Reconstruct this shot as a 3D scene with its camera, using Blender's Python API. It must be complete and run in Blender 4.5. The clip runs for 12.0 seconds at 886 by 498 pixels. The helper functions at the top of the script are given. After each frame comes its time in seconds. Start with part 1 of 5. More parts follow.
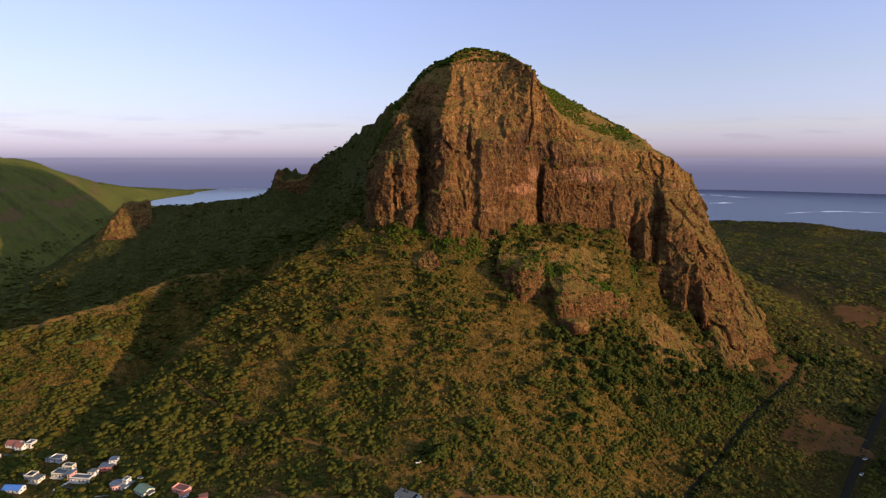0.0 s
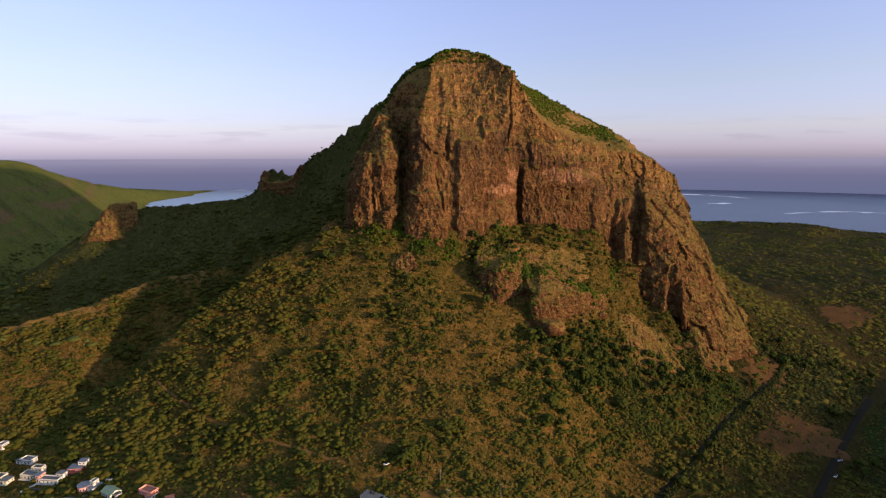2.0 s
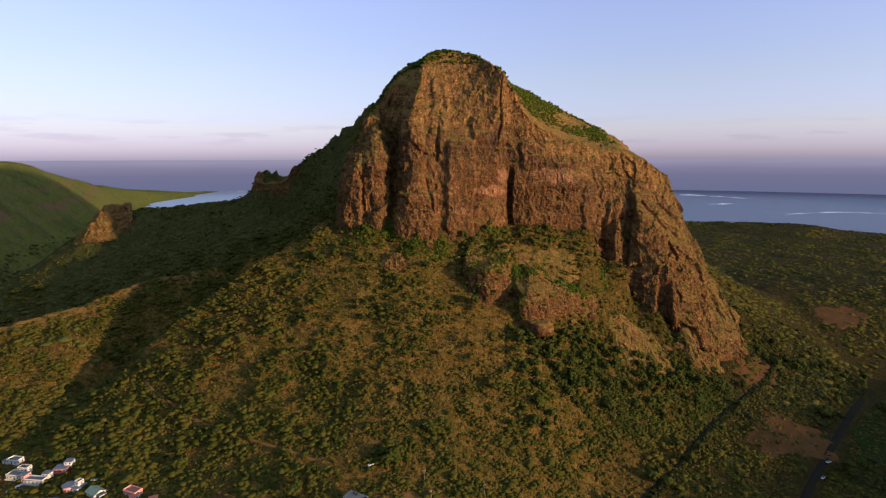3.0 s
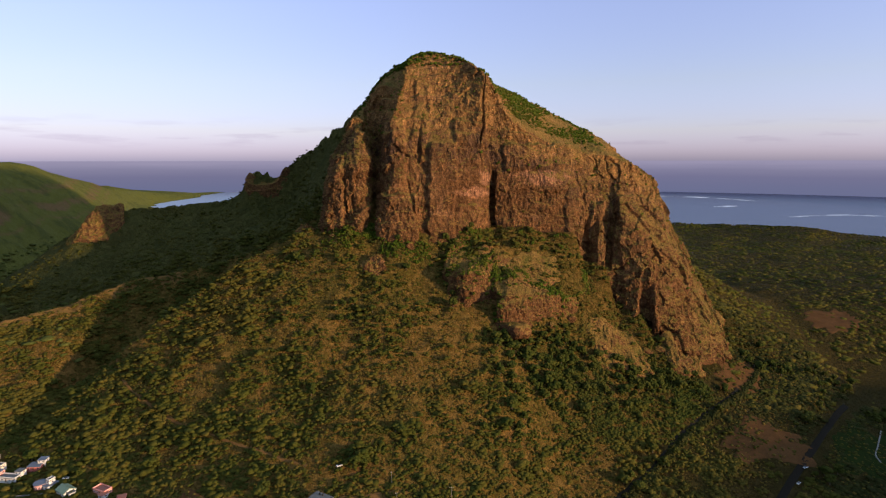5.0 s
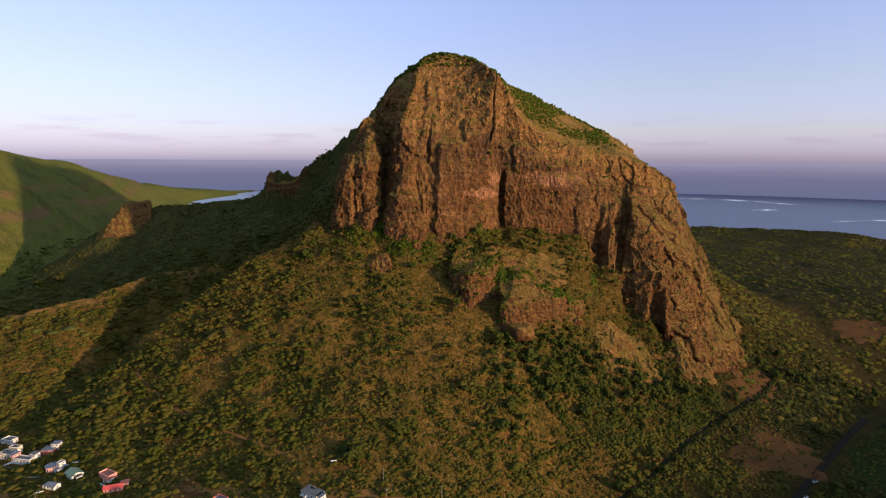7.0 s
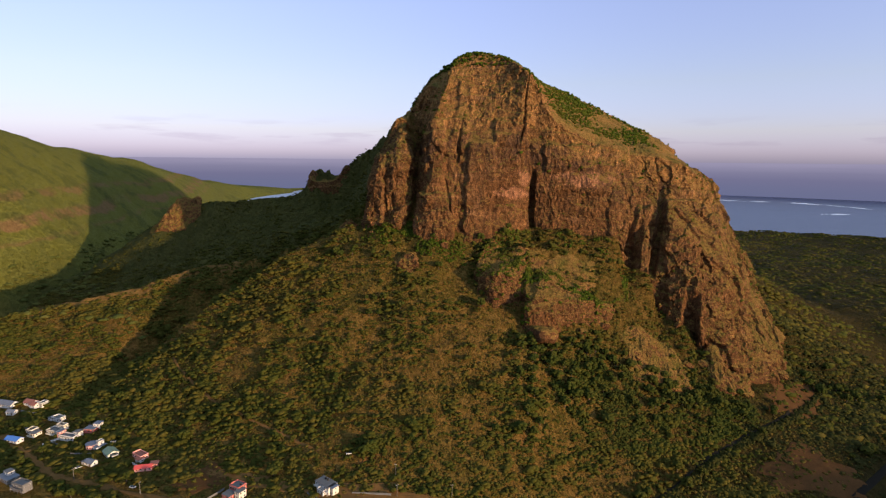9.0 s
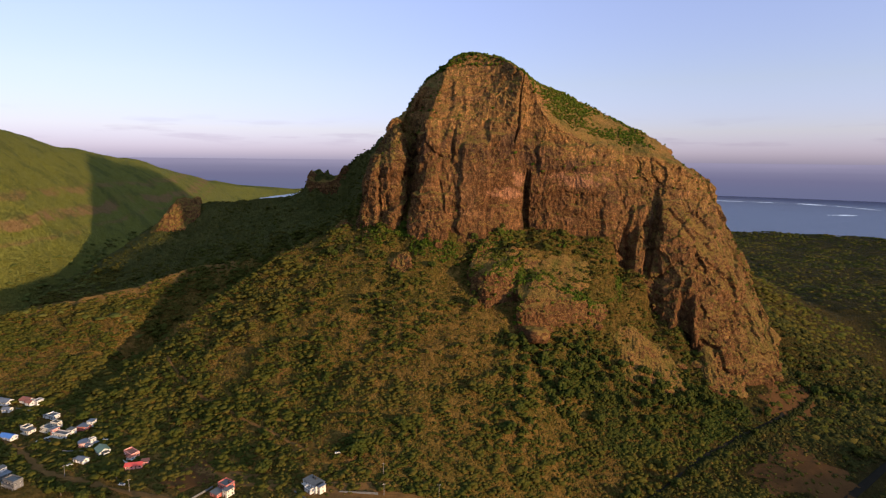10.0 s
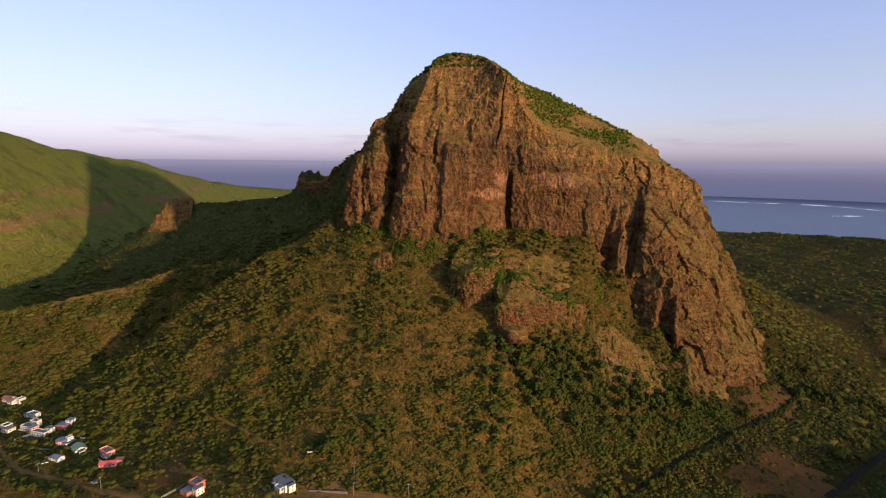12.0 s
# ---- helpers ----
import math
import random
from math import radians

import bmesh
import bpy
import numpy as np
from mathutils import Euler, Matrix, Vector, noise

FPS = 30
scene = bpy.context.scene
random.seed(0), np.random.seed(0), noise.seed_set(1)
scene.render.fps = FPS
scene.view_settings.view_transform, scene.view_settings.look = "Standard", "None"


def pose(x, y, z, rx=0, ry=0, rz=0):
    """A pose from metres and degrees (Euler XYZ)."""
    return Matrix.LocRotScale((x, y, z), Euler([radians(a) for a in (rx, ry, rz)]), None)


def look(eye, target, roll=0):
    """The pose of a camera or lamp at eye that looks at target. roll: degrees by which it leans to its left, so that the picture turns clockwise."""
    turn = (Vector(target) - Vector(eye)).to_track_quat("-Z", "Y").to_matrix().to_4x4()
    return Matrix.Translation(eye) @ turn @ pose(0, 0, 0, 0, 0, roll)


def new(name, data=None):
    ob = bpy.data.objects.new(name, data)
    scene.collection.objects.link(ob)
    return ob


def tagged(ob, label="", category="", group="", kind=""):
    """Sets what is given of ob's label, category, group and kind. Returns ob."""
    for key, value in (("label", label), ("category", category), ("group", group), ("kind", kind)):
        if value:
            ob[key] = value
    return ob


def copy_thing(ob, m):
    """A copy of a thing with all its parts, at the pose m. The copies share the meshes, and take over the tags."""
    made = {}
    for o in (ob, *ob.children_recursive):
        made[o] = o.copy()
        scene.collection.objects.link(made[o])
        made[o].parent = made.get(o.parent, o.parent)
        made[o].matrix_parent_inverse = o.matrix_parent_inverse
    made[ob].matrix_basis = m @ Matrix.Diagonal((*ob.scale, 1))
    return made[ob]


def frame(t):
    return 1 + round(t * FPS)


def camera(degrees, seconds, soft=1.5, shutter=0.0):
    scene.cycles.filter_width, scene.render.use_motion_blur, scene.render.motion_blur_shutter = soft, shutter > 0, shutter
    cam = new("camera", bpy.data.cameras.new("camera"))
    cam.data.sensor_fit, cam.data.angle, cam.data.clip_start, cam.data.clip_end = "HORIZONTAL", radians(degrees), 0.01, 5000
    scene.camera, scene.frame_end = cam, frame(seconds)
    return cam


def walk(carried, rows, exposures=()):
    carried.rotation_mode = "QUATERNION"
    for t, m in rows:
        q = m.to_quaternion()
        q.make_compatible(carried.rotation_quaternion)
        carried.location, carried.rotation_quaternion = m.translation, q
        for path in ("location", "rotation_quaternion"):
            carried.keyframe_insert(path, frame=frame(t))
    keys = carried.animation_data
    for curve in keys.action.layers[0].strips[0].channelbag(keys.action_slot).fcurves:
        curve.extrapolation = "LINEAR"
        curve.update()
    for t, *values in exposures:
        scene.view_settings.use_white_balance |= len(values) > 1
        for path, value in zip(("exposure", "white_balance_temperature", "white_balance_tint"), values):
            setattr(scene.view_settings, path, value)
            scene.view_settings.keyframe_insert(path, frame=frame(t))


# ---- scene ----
import itertools

cam = camera(77.6, 12.0, soft=1.3)
METRES, EYE, TILT, LEAN, TURN = 150.0, 220.0, -9.4, 0.0, 0.0
ROWS = [
    (0.0, 0.0, 0.0, 0.0, -0.0, -0.0, -0.0),
    (0.5, 0.0369, 0.0015, 0.0001, 0.15, 0.02, 0.03),
    (1.0, 0.0765, 0.0026, 0.0005, 0.17, 0.04, 0.08),
    (1.5, 0.1164, 0.0033, 0.0014, 0.2, 0.07, 0.1),
    (2.0, 0.158, 0.0038, 0.0011, 0.26, 0.1, 0.09),
    (2.5, 0.2004, 0.0043, 0.0008, 0.36, 0.14, 0.11),
    (3.0, 0.2404, 0.0042, 0.0005, 0.51, 0.18, 0.11),
    (5.0, 0.4153, 0.0038, 0.0032, 1.3, 0.32, -0.14),
    (5.5, 0.4593, 0.0026, 0.0024, 1.67, 0.37, -0.28),
    (6.0, 0.5028, 0.0019, 0.0031, 2.27, 0.36, -0.45),
    (6.5, 0.5462, 0.0014, 0.0034, 3.34, 0.35, -0.73),
    (7.0, 0.5879, 0.0019, 0.0041, 4.76, 0.3, -1.09),
    (9.0, 0.7525, 0.0145, 0.0092, 10.23, 0.08, -2.26),
    (9.5, 0.7937, 0.0203, 0.0098, 10.63, 0.07, -2.33),
    (10.0, 0.8352, 0.0265, 0.0094, 10.89, 0.11, -2.38),
    (10.5, 0.8754, 0.0331, 0.0102, 11.12, 0.13, -2.4),
    (11.0, 0.916, 0.0401, 0.0103, 11.3, 0.16, -2.4),
    (11.5, 0.9562, 0.0476, 0.0102, 11.46, 0.18, -2.4),
    (12.0, 0.9958, 0.055, 0.0099, 11.54, 0.21, -2.39),
]
walk(cam, [(t, pose(0, 0, EYE, TILT, LEAN, TURN) @ pose(METRES * x, METRES * y, METRES * z, 90 + pitch, roll, yaw)) for t, x, y, z, yaw, pitch, roll in ROWS], [(0.0, 1.0), (12.0, 1.0)])

# ---- world, sun, exposure ----
SUN_FROM = Vector((0.877, -0.480, 0.0)).normalized()
SUN_ELEV = 5.5
world = bpy.data.worlds.new("world")
scene.world = world
world.use_nodes = True
wn, wl = world.node_tree.nodes, world.node_tree.links
wn.clear()
w_out = wn.new("ShaderNodeOutputWorld")
w_bg = wn.new("ShaderNodeBackground")
w_sky = wn.new("ShaderNodeTexSky")
w_sky.sky_type = "NISHITA"
w_sky.sun_disc = False
w_sky.sun_elevation = radians(SUN_ELEV)
w_sky.sun_rotation = math.atan2(SUN_FROM.x, SUN_FROM.y)
w_sky.altitude, w_sky.air_density, w_sky.dust_density, w_sky.ozone_density = 200, 1.0, 0.3, 2.0
# the evening tint of the air, by height above the horizon
w_geo = wn.new("ShaderNodeTexCoord")
w_sep = wn.new("ShaderNodeSeparateXYZ")
w_ramp = wn.new("ShaderNodeValToRGB")
w_mul = wn.new("ShaderNodeMix")
w_mul.data_type, w_mul.blend_type = "RGBA", "MULTIPLY"
w_mul.inputs[0].default_value = 1.0
wl.new(w_geo.outputs["Generated"], w_sep.inputs[0])
wl.new(w_sep.outputs["Z"], w_ramp.inputs[0])
SKY_STOPS = [(0.0, (0.44, 0.55, 2.05)), (0.018, (0.64, 0.67, 1.95)), (0.05, (0.9, 0.8, 1.48)), (0.13, (1.24, 0.95, 1.24)), (0.27, (1.64, 1.17, 1.46)), (0.5, (4.2, 3.1, 2.7)), (1.0, (5.2, 3.8, 3.1))]
w_ramp.color_ramp.elements[0].position, w_ramp.color_ramp.elements[1].position = 0.0, 1.0
for p_, c_ in SKY_STOPS[1:-1]:
    w_ramp.color_ramp.elements.new(p_)
for e_, (p_, c_) in zip(w_ramp.color_ramp.elements, SKY_STOPS):
    e_.position, e_.color = p_, (*c_, 1)
wl.new(w_sky.outputs[0], w_mul.inputs[6])
wl.new(w_ramp.outputs[0], w_mul.inputs[7])
# thin cloud banks low over the horizon
w_map = wn.new("ShaderNodeMapping")
w_map.inputs["Scale"].default_value = (9, 9, 75)
w_noise = wn.new("ShaderNodeTexNoise")
w_noise.inputs["Scale"].default_value, w_noise.inputs["Detail"].default_value = 1.0, 5
w_band = wn.new("ShaderNodeValToRGB")
w_band.color_ramp.elements[0].position, w_band.color_ramp.elements[1].position = 0.015, 0.075
w_band.color_ramp.elements.new(0.04)
for e_, c_ in zip(w_band.color_ramp.elements, (0, 1, 0)):
    e_.color = (c_, c_, c_, 1)
w_cut = wn.new("ShaderNodeMapRange")
w_cut.inputs[1].default_value, w_cut.inputs[2].default_value, w_cut.inputs[4].default_value = 0.54, 0.68, 0.5
w_fac = wn.new("ShaderNodeMath")
w_fac.operation = "MULTIPLY"
w_cloud = wn.new("ShaderNodeMix")
w_cloud.data_type, w_cloud.blend_type = "RGBA", "MULTIPLY"
w_cloud.inputs[7].default_value = (0.72, 0.66, 0.74, 1)
wl.new(w_geo.outputs["Generated"], w_map.inputs[0])
wl.new(w_map.outputs[0], w_noise.inputs["Vector"])
wl.new(w_noise.outputs["Fac"], w_cut.inputs[0])
wl.new(w_sep.outputs["Z"], w_band.inputs[0])
wl.new(w_cut.outputs[0], w_fac.inputs[0])
wl.new(w_band.outputs[0], w_fac.inputs[1])
wl.new(w_fac.outputs[0], w_cloud.inputs[0])
# the sky dims a little towards the far side from the sun's glow
w_side = wn.new("ShaderNodeMapRange")
w_side.inputs[1].default_value, w_side.inputs[2].default_value, w_side.inputs[3].default_value, w_side.inputs[4].default_value = -0.75, 0.5, 0.82, 1.0
w_dim = wn.new("ShaderNodeMix")
w_dim.data_type, w_dim.blend_type = "RGBA", "MULTIPLY"
w_dim.inputs[0].default_value = 1.0
wl.new(w_sep.outputs["X"], w_side.inputs[0])
wl.new(w_mul.outputs[2], w_dim.inputs[6])
wl.new(w_side.outputs[0], w_dim.inputs[7])
wl.new(w_dim.outputs[2], w_cloud.inputs[6])
wl.new(w_cloud.outputs[2], w_bg.inputs[0])
w_bg.inputs[1].default_value = 0.15
wl.new(w_bg.outputs[0], w_out.inputs[0])

sun_data = bpy.data.lights.new("sun", "SUN")
sun_data.energy, sun_data.angle, sun_data.color = 4.6, radians(1.2), (1.0, 0.70, 0.42)
sun = new("sun", sun_data)
el_ = radians(SUN_ELEV)
sun.matrix_world = look(tuple(1000 * Vector((SUN_FROM.x * math.cos(el_), SUN_FROM.y * math.cos(el_), math.sin(el_)))), (0, 0, 0))


# ---- numeric helpers ----
def lattice(ix, iy, iz, seed):
    h = (ix.astype(np.int64) * 374761393 + iy.astype(np.int64) * 668265263 + iz.astype(np.int64) * 2147483647 + seed * 974711) & 0xFFFFFFFF
    h = ((h ^ (h >> 13)) * 1274126177) & 0xFFFFFFFF
    h = ((h ^ (h >> 16)) * 2246822519) & 0xFFFFFFFF
    return ((h ^ (h >> 15)) & 0xFFFFFF) / float(0xFFFFFF) * 2 - 1


def vnoise(x, y, z=0.0, seed=0):
    """Smooth value noise, -1 to 1, on arrays."""
    x, y, z = np.broadcast_arrays(np.asarray(x, float), np.asarray(y, float), np.asarray(z, float))
    fx, fy, fz = np.floor(x), np.floor(y), np.floor(z)
    a, b, c = x - fx, y - fy, z - fz
    a, b, c = (q * q * q * (q * (q * 6 - 15) + 10) for q in (a, b, c))
    out = 0
    for i in (0, 1):
        for j in (0, 1):
            for k in (0, 1):
                w = (a if i else 1 - a) * (b if j else 1 - b) * (c if k else 1 - c)
                out = out + w * lattice(fx + i, fy + j, fz + k, seed)
    return out


def fbm(x, y, z=0.0, octaves=4, seed=0):
    out, amp, f = 0, 1.0, 1.0
    for o in range(octaves):
        out = out + amp * vnoise(np.asarray(x) * f, np.asarray(y) * f, np.asarray(z) * f, seed + o)
        amp, f = amp * 0.5, f * 2.03
    return out


def facets(x, y, z, size, seed, tall=1.5):
    """Broken rock: cells of uneven size, each a flat facet with its own offset and tilt, about -1 to 1."""
    q = np.stack([x / size, y / size, z / (size * tall)], -1)
    base = np.floor(q)
    best, out = np.full(x.shape, 1e9), np.zeros(x.shape)
    for i in itertools.product((-1, 0, 1), repeat=3):
        c = base + i
        u, v, w = c[..., 0], c[..., 1], c[..., 2]
        d = q - c - 0.5 - 0.48 * np.stack([lattice(u, v, w, seed + k) for k in (1, 2, 3)], -1)
        r = (d ** 2).sum(-1)
        tilt = np.stack([lattice(u, v, w, seed + k) for k in (4, 5, 6)], -1)
        best, out = np.minimum(best, r), np.where(r < best, 0.6 * lattice(u, v, w, seed) + (tilt * d).sum(-1), out)
    return out


def sstep(a, b, x):
    t = np.clip((np.asarray(x, float) - a) / (b - a), 0, 1)
    return t * t * (3 - 2 * t)


def smax(a, b, k):
    h = np.clip(0.5 + 0.5 * (a - b) / k, 0, 1)
    return b + (a - b) * h + k * h * (1 - h)


def nearest(x, y, line):
    """Distance to a polyline, and its height (third value) at the nearest place."""
    best, zz = np.full(np.shape(x), 1e9), np.zeros(np.shape(x))
    for (x0, y0, z0), (x1, y1, z1) in zip(line[:-1], line[1:]):
        dx, dy = x1 - x0, y1 - y0
        t = np.clip(((x - x0) * dx + (y - y0) * dy) / (dx * dx + dy * dy), 0, 1)
        d = np.hypot(x - x0 - t * dx, y - y0 - t * dy)
        m = d < best
        best, zz = np.where(m, d, best), np.where(m, z0 + t * (z1 - z0), zz)
    return best, zz


# ---- materials ----
def principled(name, rough=0.9, spec=0.2):
    m = bpy.data.materials.new(name)
    m.use_nodes = True
    b = m.node_tree.nodes["Principled BSDF"]
    b.inputs["Roughness"].default_value = rough
    b.inputs["Specular IOR Level"].default_value = spec
    return m, m.node_tree.nodes, m.node_tree.links, b


def noise_node(n, l, coord, scale, detail=4, rough=0.6, stretch=None):
    t = n.new("ShaderNodeTexNoise")
    t.inputs["Scale"].default_value, t.inputs["Detail"].default_value, t.inputs["Roughness"].default_value = scale, detail, rough
    if stretch:
        mp = n.new("ShaderNodeMapping")
        mp.inputs["Scale"].default_value = stretch
        l.new(coord, mp.inputs[0])
        coord = mp.outputs[0]
    l.new(coord, t.inputs["Vector"])
    return t.outputs["Fac"]


def ramp_node(n, l, fac, stops):
    r = n.new("ShaderNodeValToRGB")
    e = r.color_ramp.elements
    while len(e) < len(stops):
        e.new(0.5)
    for q, (p, c) in zip(e, stops):
        q.position, q.color = p, (*c, 1) if len(c) == 3 else c
    l.new(fac, r.inputs[0])
    return r.outputs[0]


def mix_node(n, l, fac, a, b, blend="MIX"):
    m = n.new("ShaderNodeMix")
    m.data_type, m.blend_type = "RGBA", blend
    for s, v in ((m.inputs[0], fac), (m.inputs[6], a), (m.inputs[7], b)):
        if isinstance(v, (int, float)):
            s.default_value = v
        elif isinstance(v, tuple):
            s.default_value = (*v, 1)
        else:
            l.new(v, s)
    return m.outputs[2]


def range_node(n, l, v, a, b, c=0.0, d=1.0):
    m = n.new("ShaderNodeMapRange")
    m.interpolation_type = "SMOOTHSTEP"
    for i, q in enumerate((a, b, c, d)):
        m.inputs[i + 1].default_value = q
    l.new(v, m.inputs[0])
    return m.outputs[0]


def math_node(n, l, op, a, b=0.0):
    m = n.new("ShaderNodeMath")
    m.operation = op
    for s, v in ((m.inputs[0], a), (m.inputs[1], b)):
        if isinstance(v, (int, float)):
            s.default_value = v
        else:
            l.new(v, s)
    return m.outputs[0]


def bump(n, l, bsdf, height, strength, dist):
    b = n.new("ShaderNodeBump")
    b.inputs["Strength"].default_value, b.inputs["Distance"].default_value = strength, dist
    l.new(height, b.inputs["Height"])
    l.new(b.outputs[0], bsdf.inputs["Normal"])


def place(n):
    return n.new("ShaderNodeNewGeometry").outputs["Position"]


def plain(name, colour, rough=0.7, spread=0.25, scale=1.5, metal=0.0):
    """Paint, plaster, tile and the like, with stains at two scales."""
    m, n, l, b = principled(name, rough, 0.3 if rough < 0.9 else 0.03)
    p = place(n)
    a = noise_node(n, l, p, scale, 5)
    c = noise_node(n, l, p, scale * 9, 3)
    f = math_node(n, l, "MULTIPLY", math_node(n, l, "ADD", a, c), 0.5)
    col = ramp_node(n, l, f, [(0.3, tuple(q * (1 - spread) for q in colour)), (0.7, tuple(min(1, q * (1 + spread * 0.4)) for q in colour))])
    l.new(col, b.inputs["Base Color"])
    b.inputs["Metallic"].default_value = metal
    return m


def foliage(name, dark, mid, light, dry, rough=0.95):
    m, n, l, b = principled(name, rough, 0.03)
    g = n.new("ShaderNodeNewGeometry")
    base = ramp_node(n, l, g.outputs["Random Per Island"], [(0.0, dark), (0.45, mid), (0.82, light), (1.0, dry)])
    big = noise_node(n, l, g.outputs["Position"], 0.012, 4)
    fine = noise_node(n, l, g.outputs["Position"], 1.3, 3)
    col = mix_node(n, l, range_node(n, l, big, 0.45, 0.62, 0.0, 0.55), base, dry)
    col = mix_node(n, l, 1.0, col, ramp_node(n, l, fine, [(0.25, (0.98, 1.0, 0.95)), (0.75, (1.55, 1.6, 1.5))]), "MULTIPLY")
    l.new(col, b.inputs["Base Color"])
    bump(n, l, b, fine, 0.5, 0.9)
    # thin leaves let part of the light through
    thin, both = n.new("ShaderNodeBsdfTranslucent"), n.new("ShaderNodeMixShader")
    both.inputs[0].default_value = 0.3
    l.new(col, thin.inputs["Color"])
    l.new(b.outputs[0], both.inputs[1])
    l.new(thin.outputs[0], both.inputs[2])
    l.new(both.outputs[0], n["Material Output"].inputs["Surface"])
    return m


def rock_material():
    m, n, l, b = principled("basalt", 1.0, 0.03)
    g = n.new("ShaderNodeNewGeometry")
    p = g.outputs["Position"]
    sep = n.new("ShaderNodeSeparateXYZ")
    l.new(p, sep.inputs[0])
    big = noise_node(n, l, p, 0.02, 5)
    mid = noise_node(n, l, p, 0.09, 6, 0.7)
    fine = noise_node(n, l, p, 0.7, 6, 0.75)
    streak = noise_node(n, l, p, 1.0, 5, 0.65, (0.14, 0.14, 0.03))
    strata = noise_node(n, l, p, 1.0, 4, 0.6, (0.015, 0.015, 0.17))
    # beds dip to one side: tan and grassy above, red-brown below
    dip = math_node(n, l, "MULTIPLY", math_node(n, l, "MAXIMUM", math_node(n, l, "SUBTRACT", sep.outputs["X"], 90.0), 0.0), 0.37)
    level = math_node(n, l, "ADD", math_node(n, l, "ADD", sep.outputs["Z"], dip), math_node(n, l, "MULTIPLY", math_node(n, l, "SUBTRACT", mid, 0.5), 70.0))
    cap = range_node(n, l, level, 232, 262)
    col = ramp_node(n, l, big, [(0.3, ROCK_A), (0.5, ROCK_B), (0.68, ROCK_C)])
    col = mix_node(n, l, cap, col, ramp_node(n, l, mid, [(0.3, CAP_A), (0.5, CAP_B), (0.7, CAP_C)]))
    col = mix_node(n, l, range_node(n, l, streak, 0.52, 0.7, 0, 0.5), col, ROCK_DARK)
    col = mix_node(n, l, range_node(n, l, strata, 0.54, 0.72, 0, 0.45), col, ROCK_PALE)
    seam = noise_node(n, l, p, 1.0, 5, 0.65, (0.03, 0.03, 0.42))
    col = mix_node(n, l, math_node(n, l, "MULTIPLY", range_node(n, l, seam, 0.53, 0.64, 0, 0.6), range_node(n, l, level, 200, 250, 0.45, 1.0)), col, ROCK_DARK)
    col = mix_node(n, l, range_node(n, l, level, 175, 120, 0, 0.55), col, ROCK_LOW)
    # dark weathered band right under the cap
    under = math_node(n, l, "MULTIPLY", range_node(n, l, level, 205, 232), range_node(n, l, level, 262, 240))
    col = mix_node(n, l, math_node(n, l, "MULTIPLY", under, range_node(n, l, streak, 0.42, 0.6, 0, 0.7)), col, ROCK_DARK)
    # fresh pink scars where slabs have fallen
    for cx, cz, rx, rz in ((150, 203, 30, 8), (80, 189, 17, 6), (92, 204, 6, 9)):
        u = math_node(n, l, "DIVIDE", math_node(n, l, "SUBTRACT", sep.outputs["X"], cx), rx)
        v = math_node(n, l, "DIVIDE", math_node(n, l, "SUBTRACT", sep.outputs["Z"], cz), rz)
        d = math_node(n, l, "ADD", math_node(n, l, "MULTIPLY", u, u), math_node(n, l, "MULTIPLY", v, v))
        d = math_node(n, l, "ADD", d, math_node(n, l, "MULTIPLY", math_node(n, l, "SUBTRACT", mid, 0.5), 5.0))
        col = mix_node(n, l, range_node(n, l, d, 1.1, 0.5, 0, 0.7), col, (0.21, 0.105, 0.06))
    # single blocks differ in tone
    cell = n.new("ShaderNodeTexVoronoi")
    cell.inputs["Scale"].default_value = 1.0
    mp = n.new("ShaderNodeMapping")
    mp.inputs["Scale"].default_value = (0.34, 0.34, 0.22)
    l.new(p, mp.inputs[0])
    l.new(mp.outputs[0], cell.inputs["Vector"])
    tone = n.new("ShaderNodeSeparateXYZ")
    l.new(cell.outputs["Color"], tone.inputs[0])
    col = mix_node(n, l, 1.0, col, ramp_node(n, l, tone.outputs["X"], [(0.0, (0.72, 0.72, 0.72)), (0.6, (1.0, 1.0, 1.0)), (1.0, (1.4, 1.36, 1.3))]), "MULTIPLY")
    col = mix_node(n, l, 1.0, col, ramp_node(n, l, fine, [(0.3, (0.55, 0.55, 0.55)), (0.68, (1.5, 1.45, 1.38))]), "MULTIPLY")
    grit = noise_node(n, l, p, 1.0, 5, 0.8, (0.8, 0.8, 0.4))
    col = mix_node(n, l, 1.0, col, ramp_node(n, l, grit, [(0.34, (0.6, 0.58, 0.56)), (0.52, (0.98, 0.98, 0.98)), (0.68, (1.9, 1.8, 1.65))]), "MULTIPLY")
    # dry grass and moss on the ledges
    up = n.new("ShaderNodeSeparateXYZ")
    l.new(g.outputs["Normal"], up.inputs[0])
    ledge = math_node(n, l, "ADD", up.outputs["Z"], math_node(n, l, "MULTIPLY", math_node(n, l, "SUBTRACT", mid, 0.5), 1.4))
    cover = range_node(n, l, ledge, 0.36, 0.62, 0, 0.9)
    grass = ramp_node(n, l, noise_node(n, l, p, 0.07, 6, 0.7), [(0.32, (0.05, 0.053, 0.01)), (0.44, (0.1, 0.071, 0.017)), (0.62, (0.155, 0.088, 0.027))])
    grass = mix_node(n, l, 1.0, grass, ramp_node(n, l, fine, [(0.3, (0.6, 0.6, 0.6)), (0.68, (1.35, 1.35, 1.3))]), "MULTIPLY")
    l.new(mix_node(n, l, cover, col, grass), b.inputs["Base Color"])
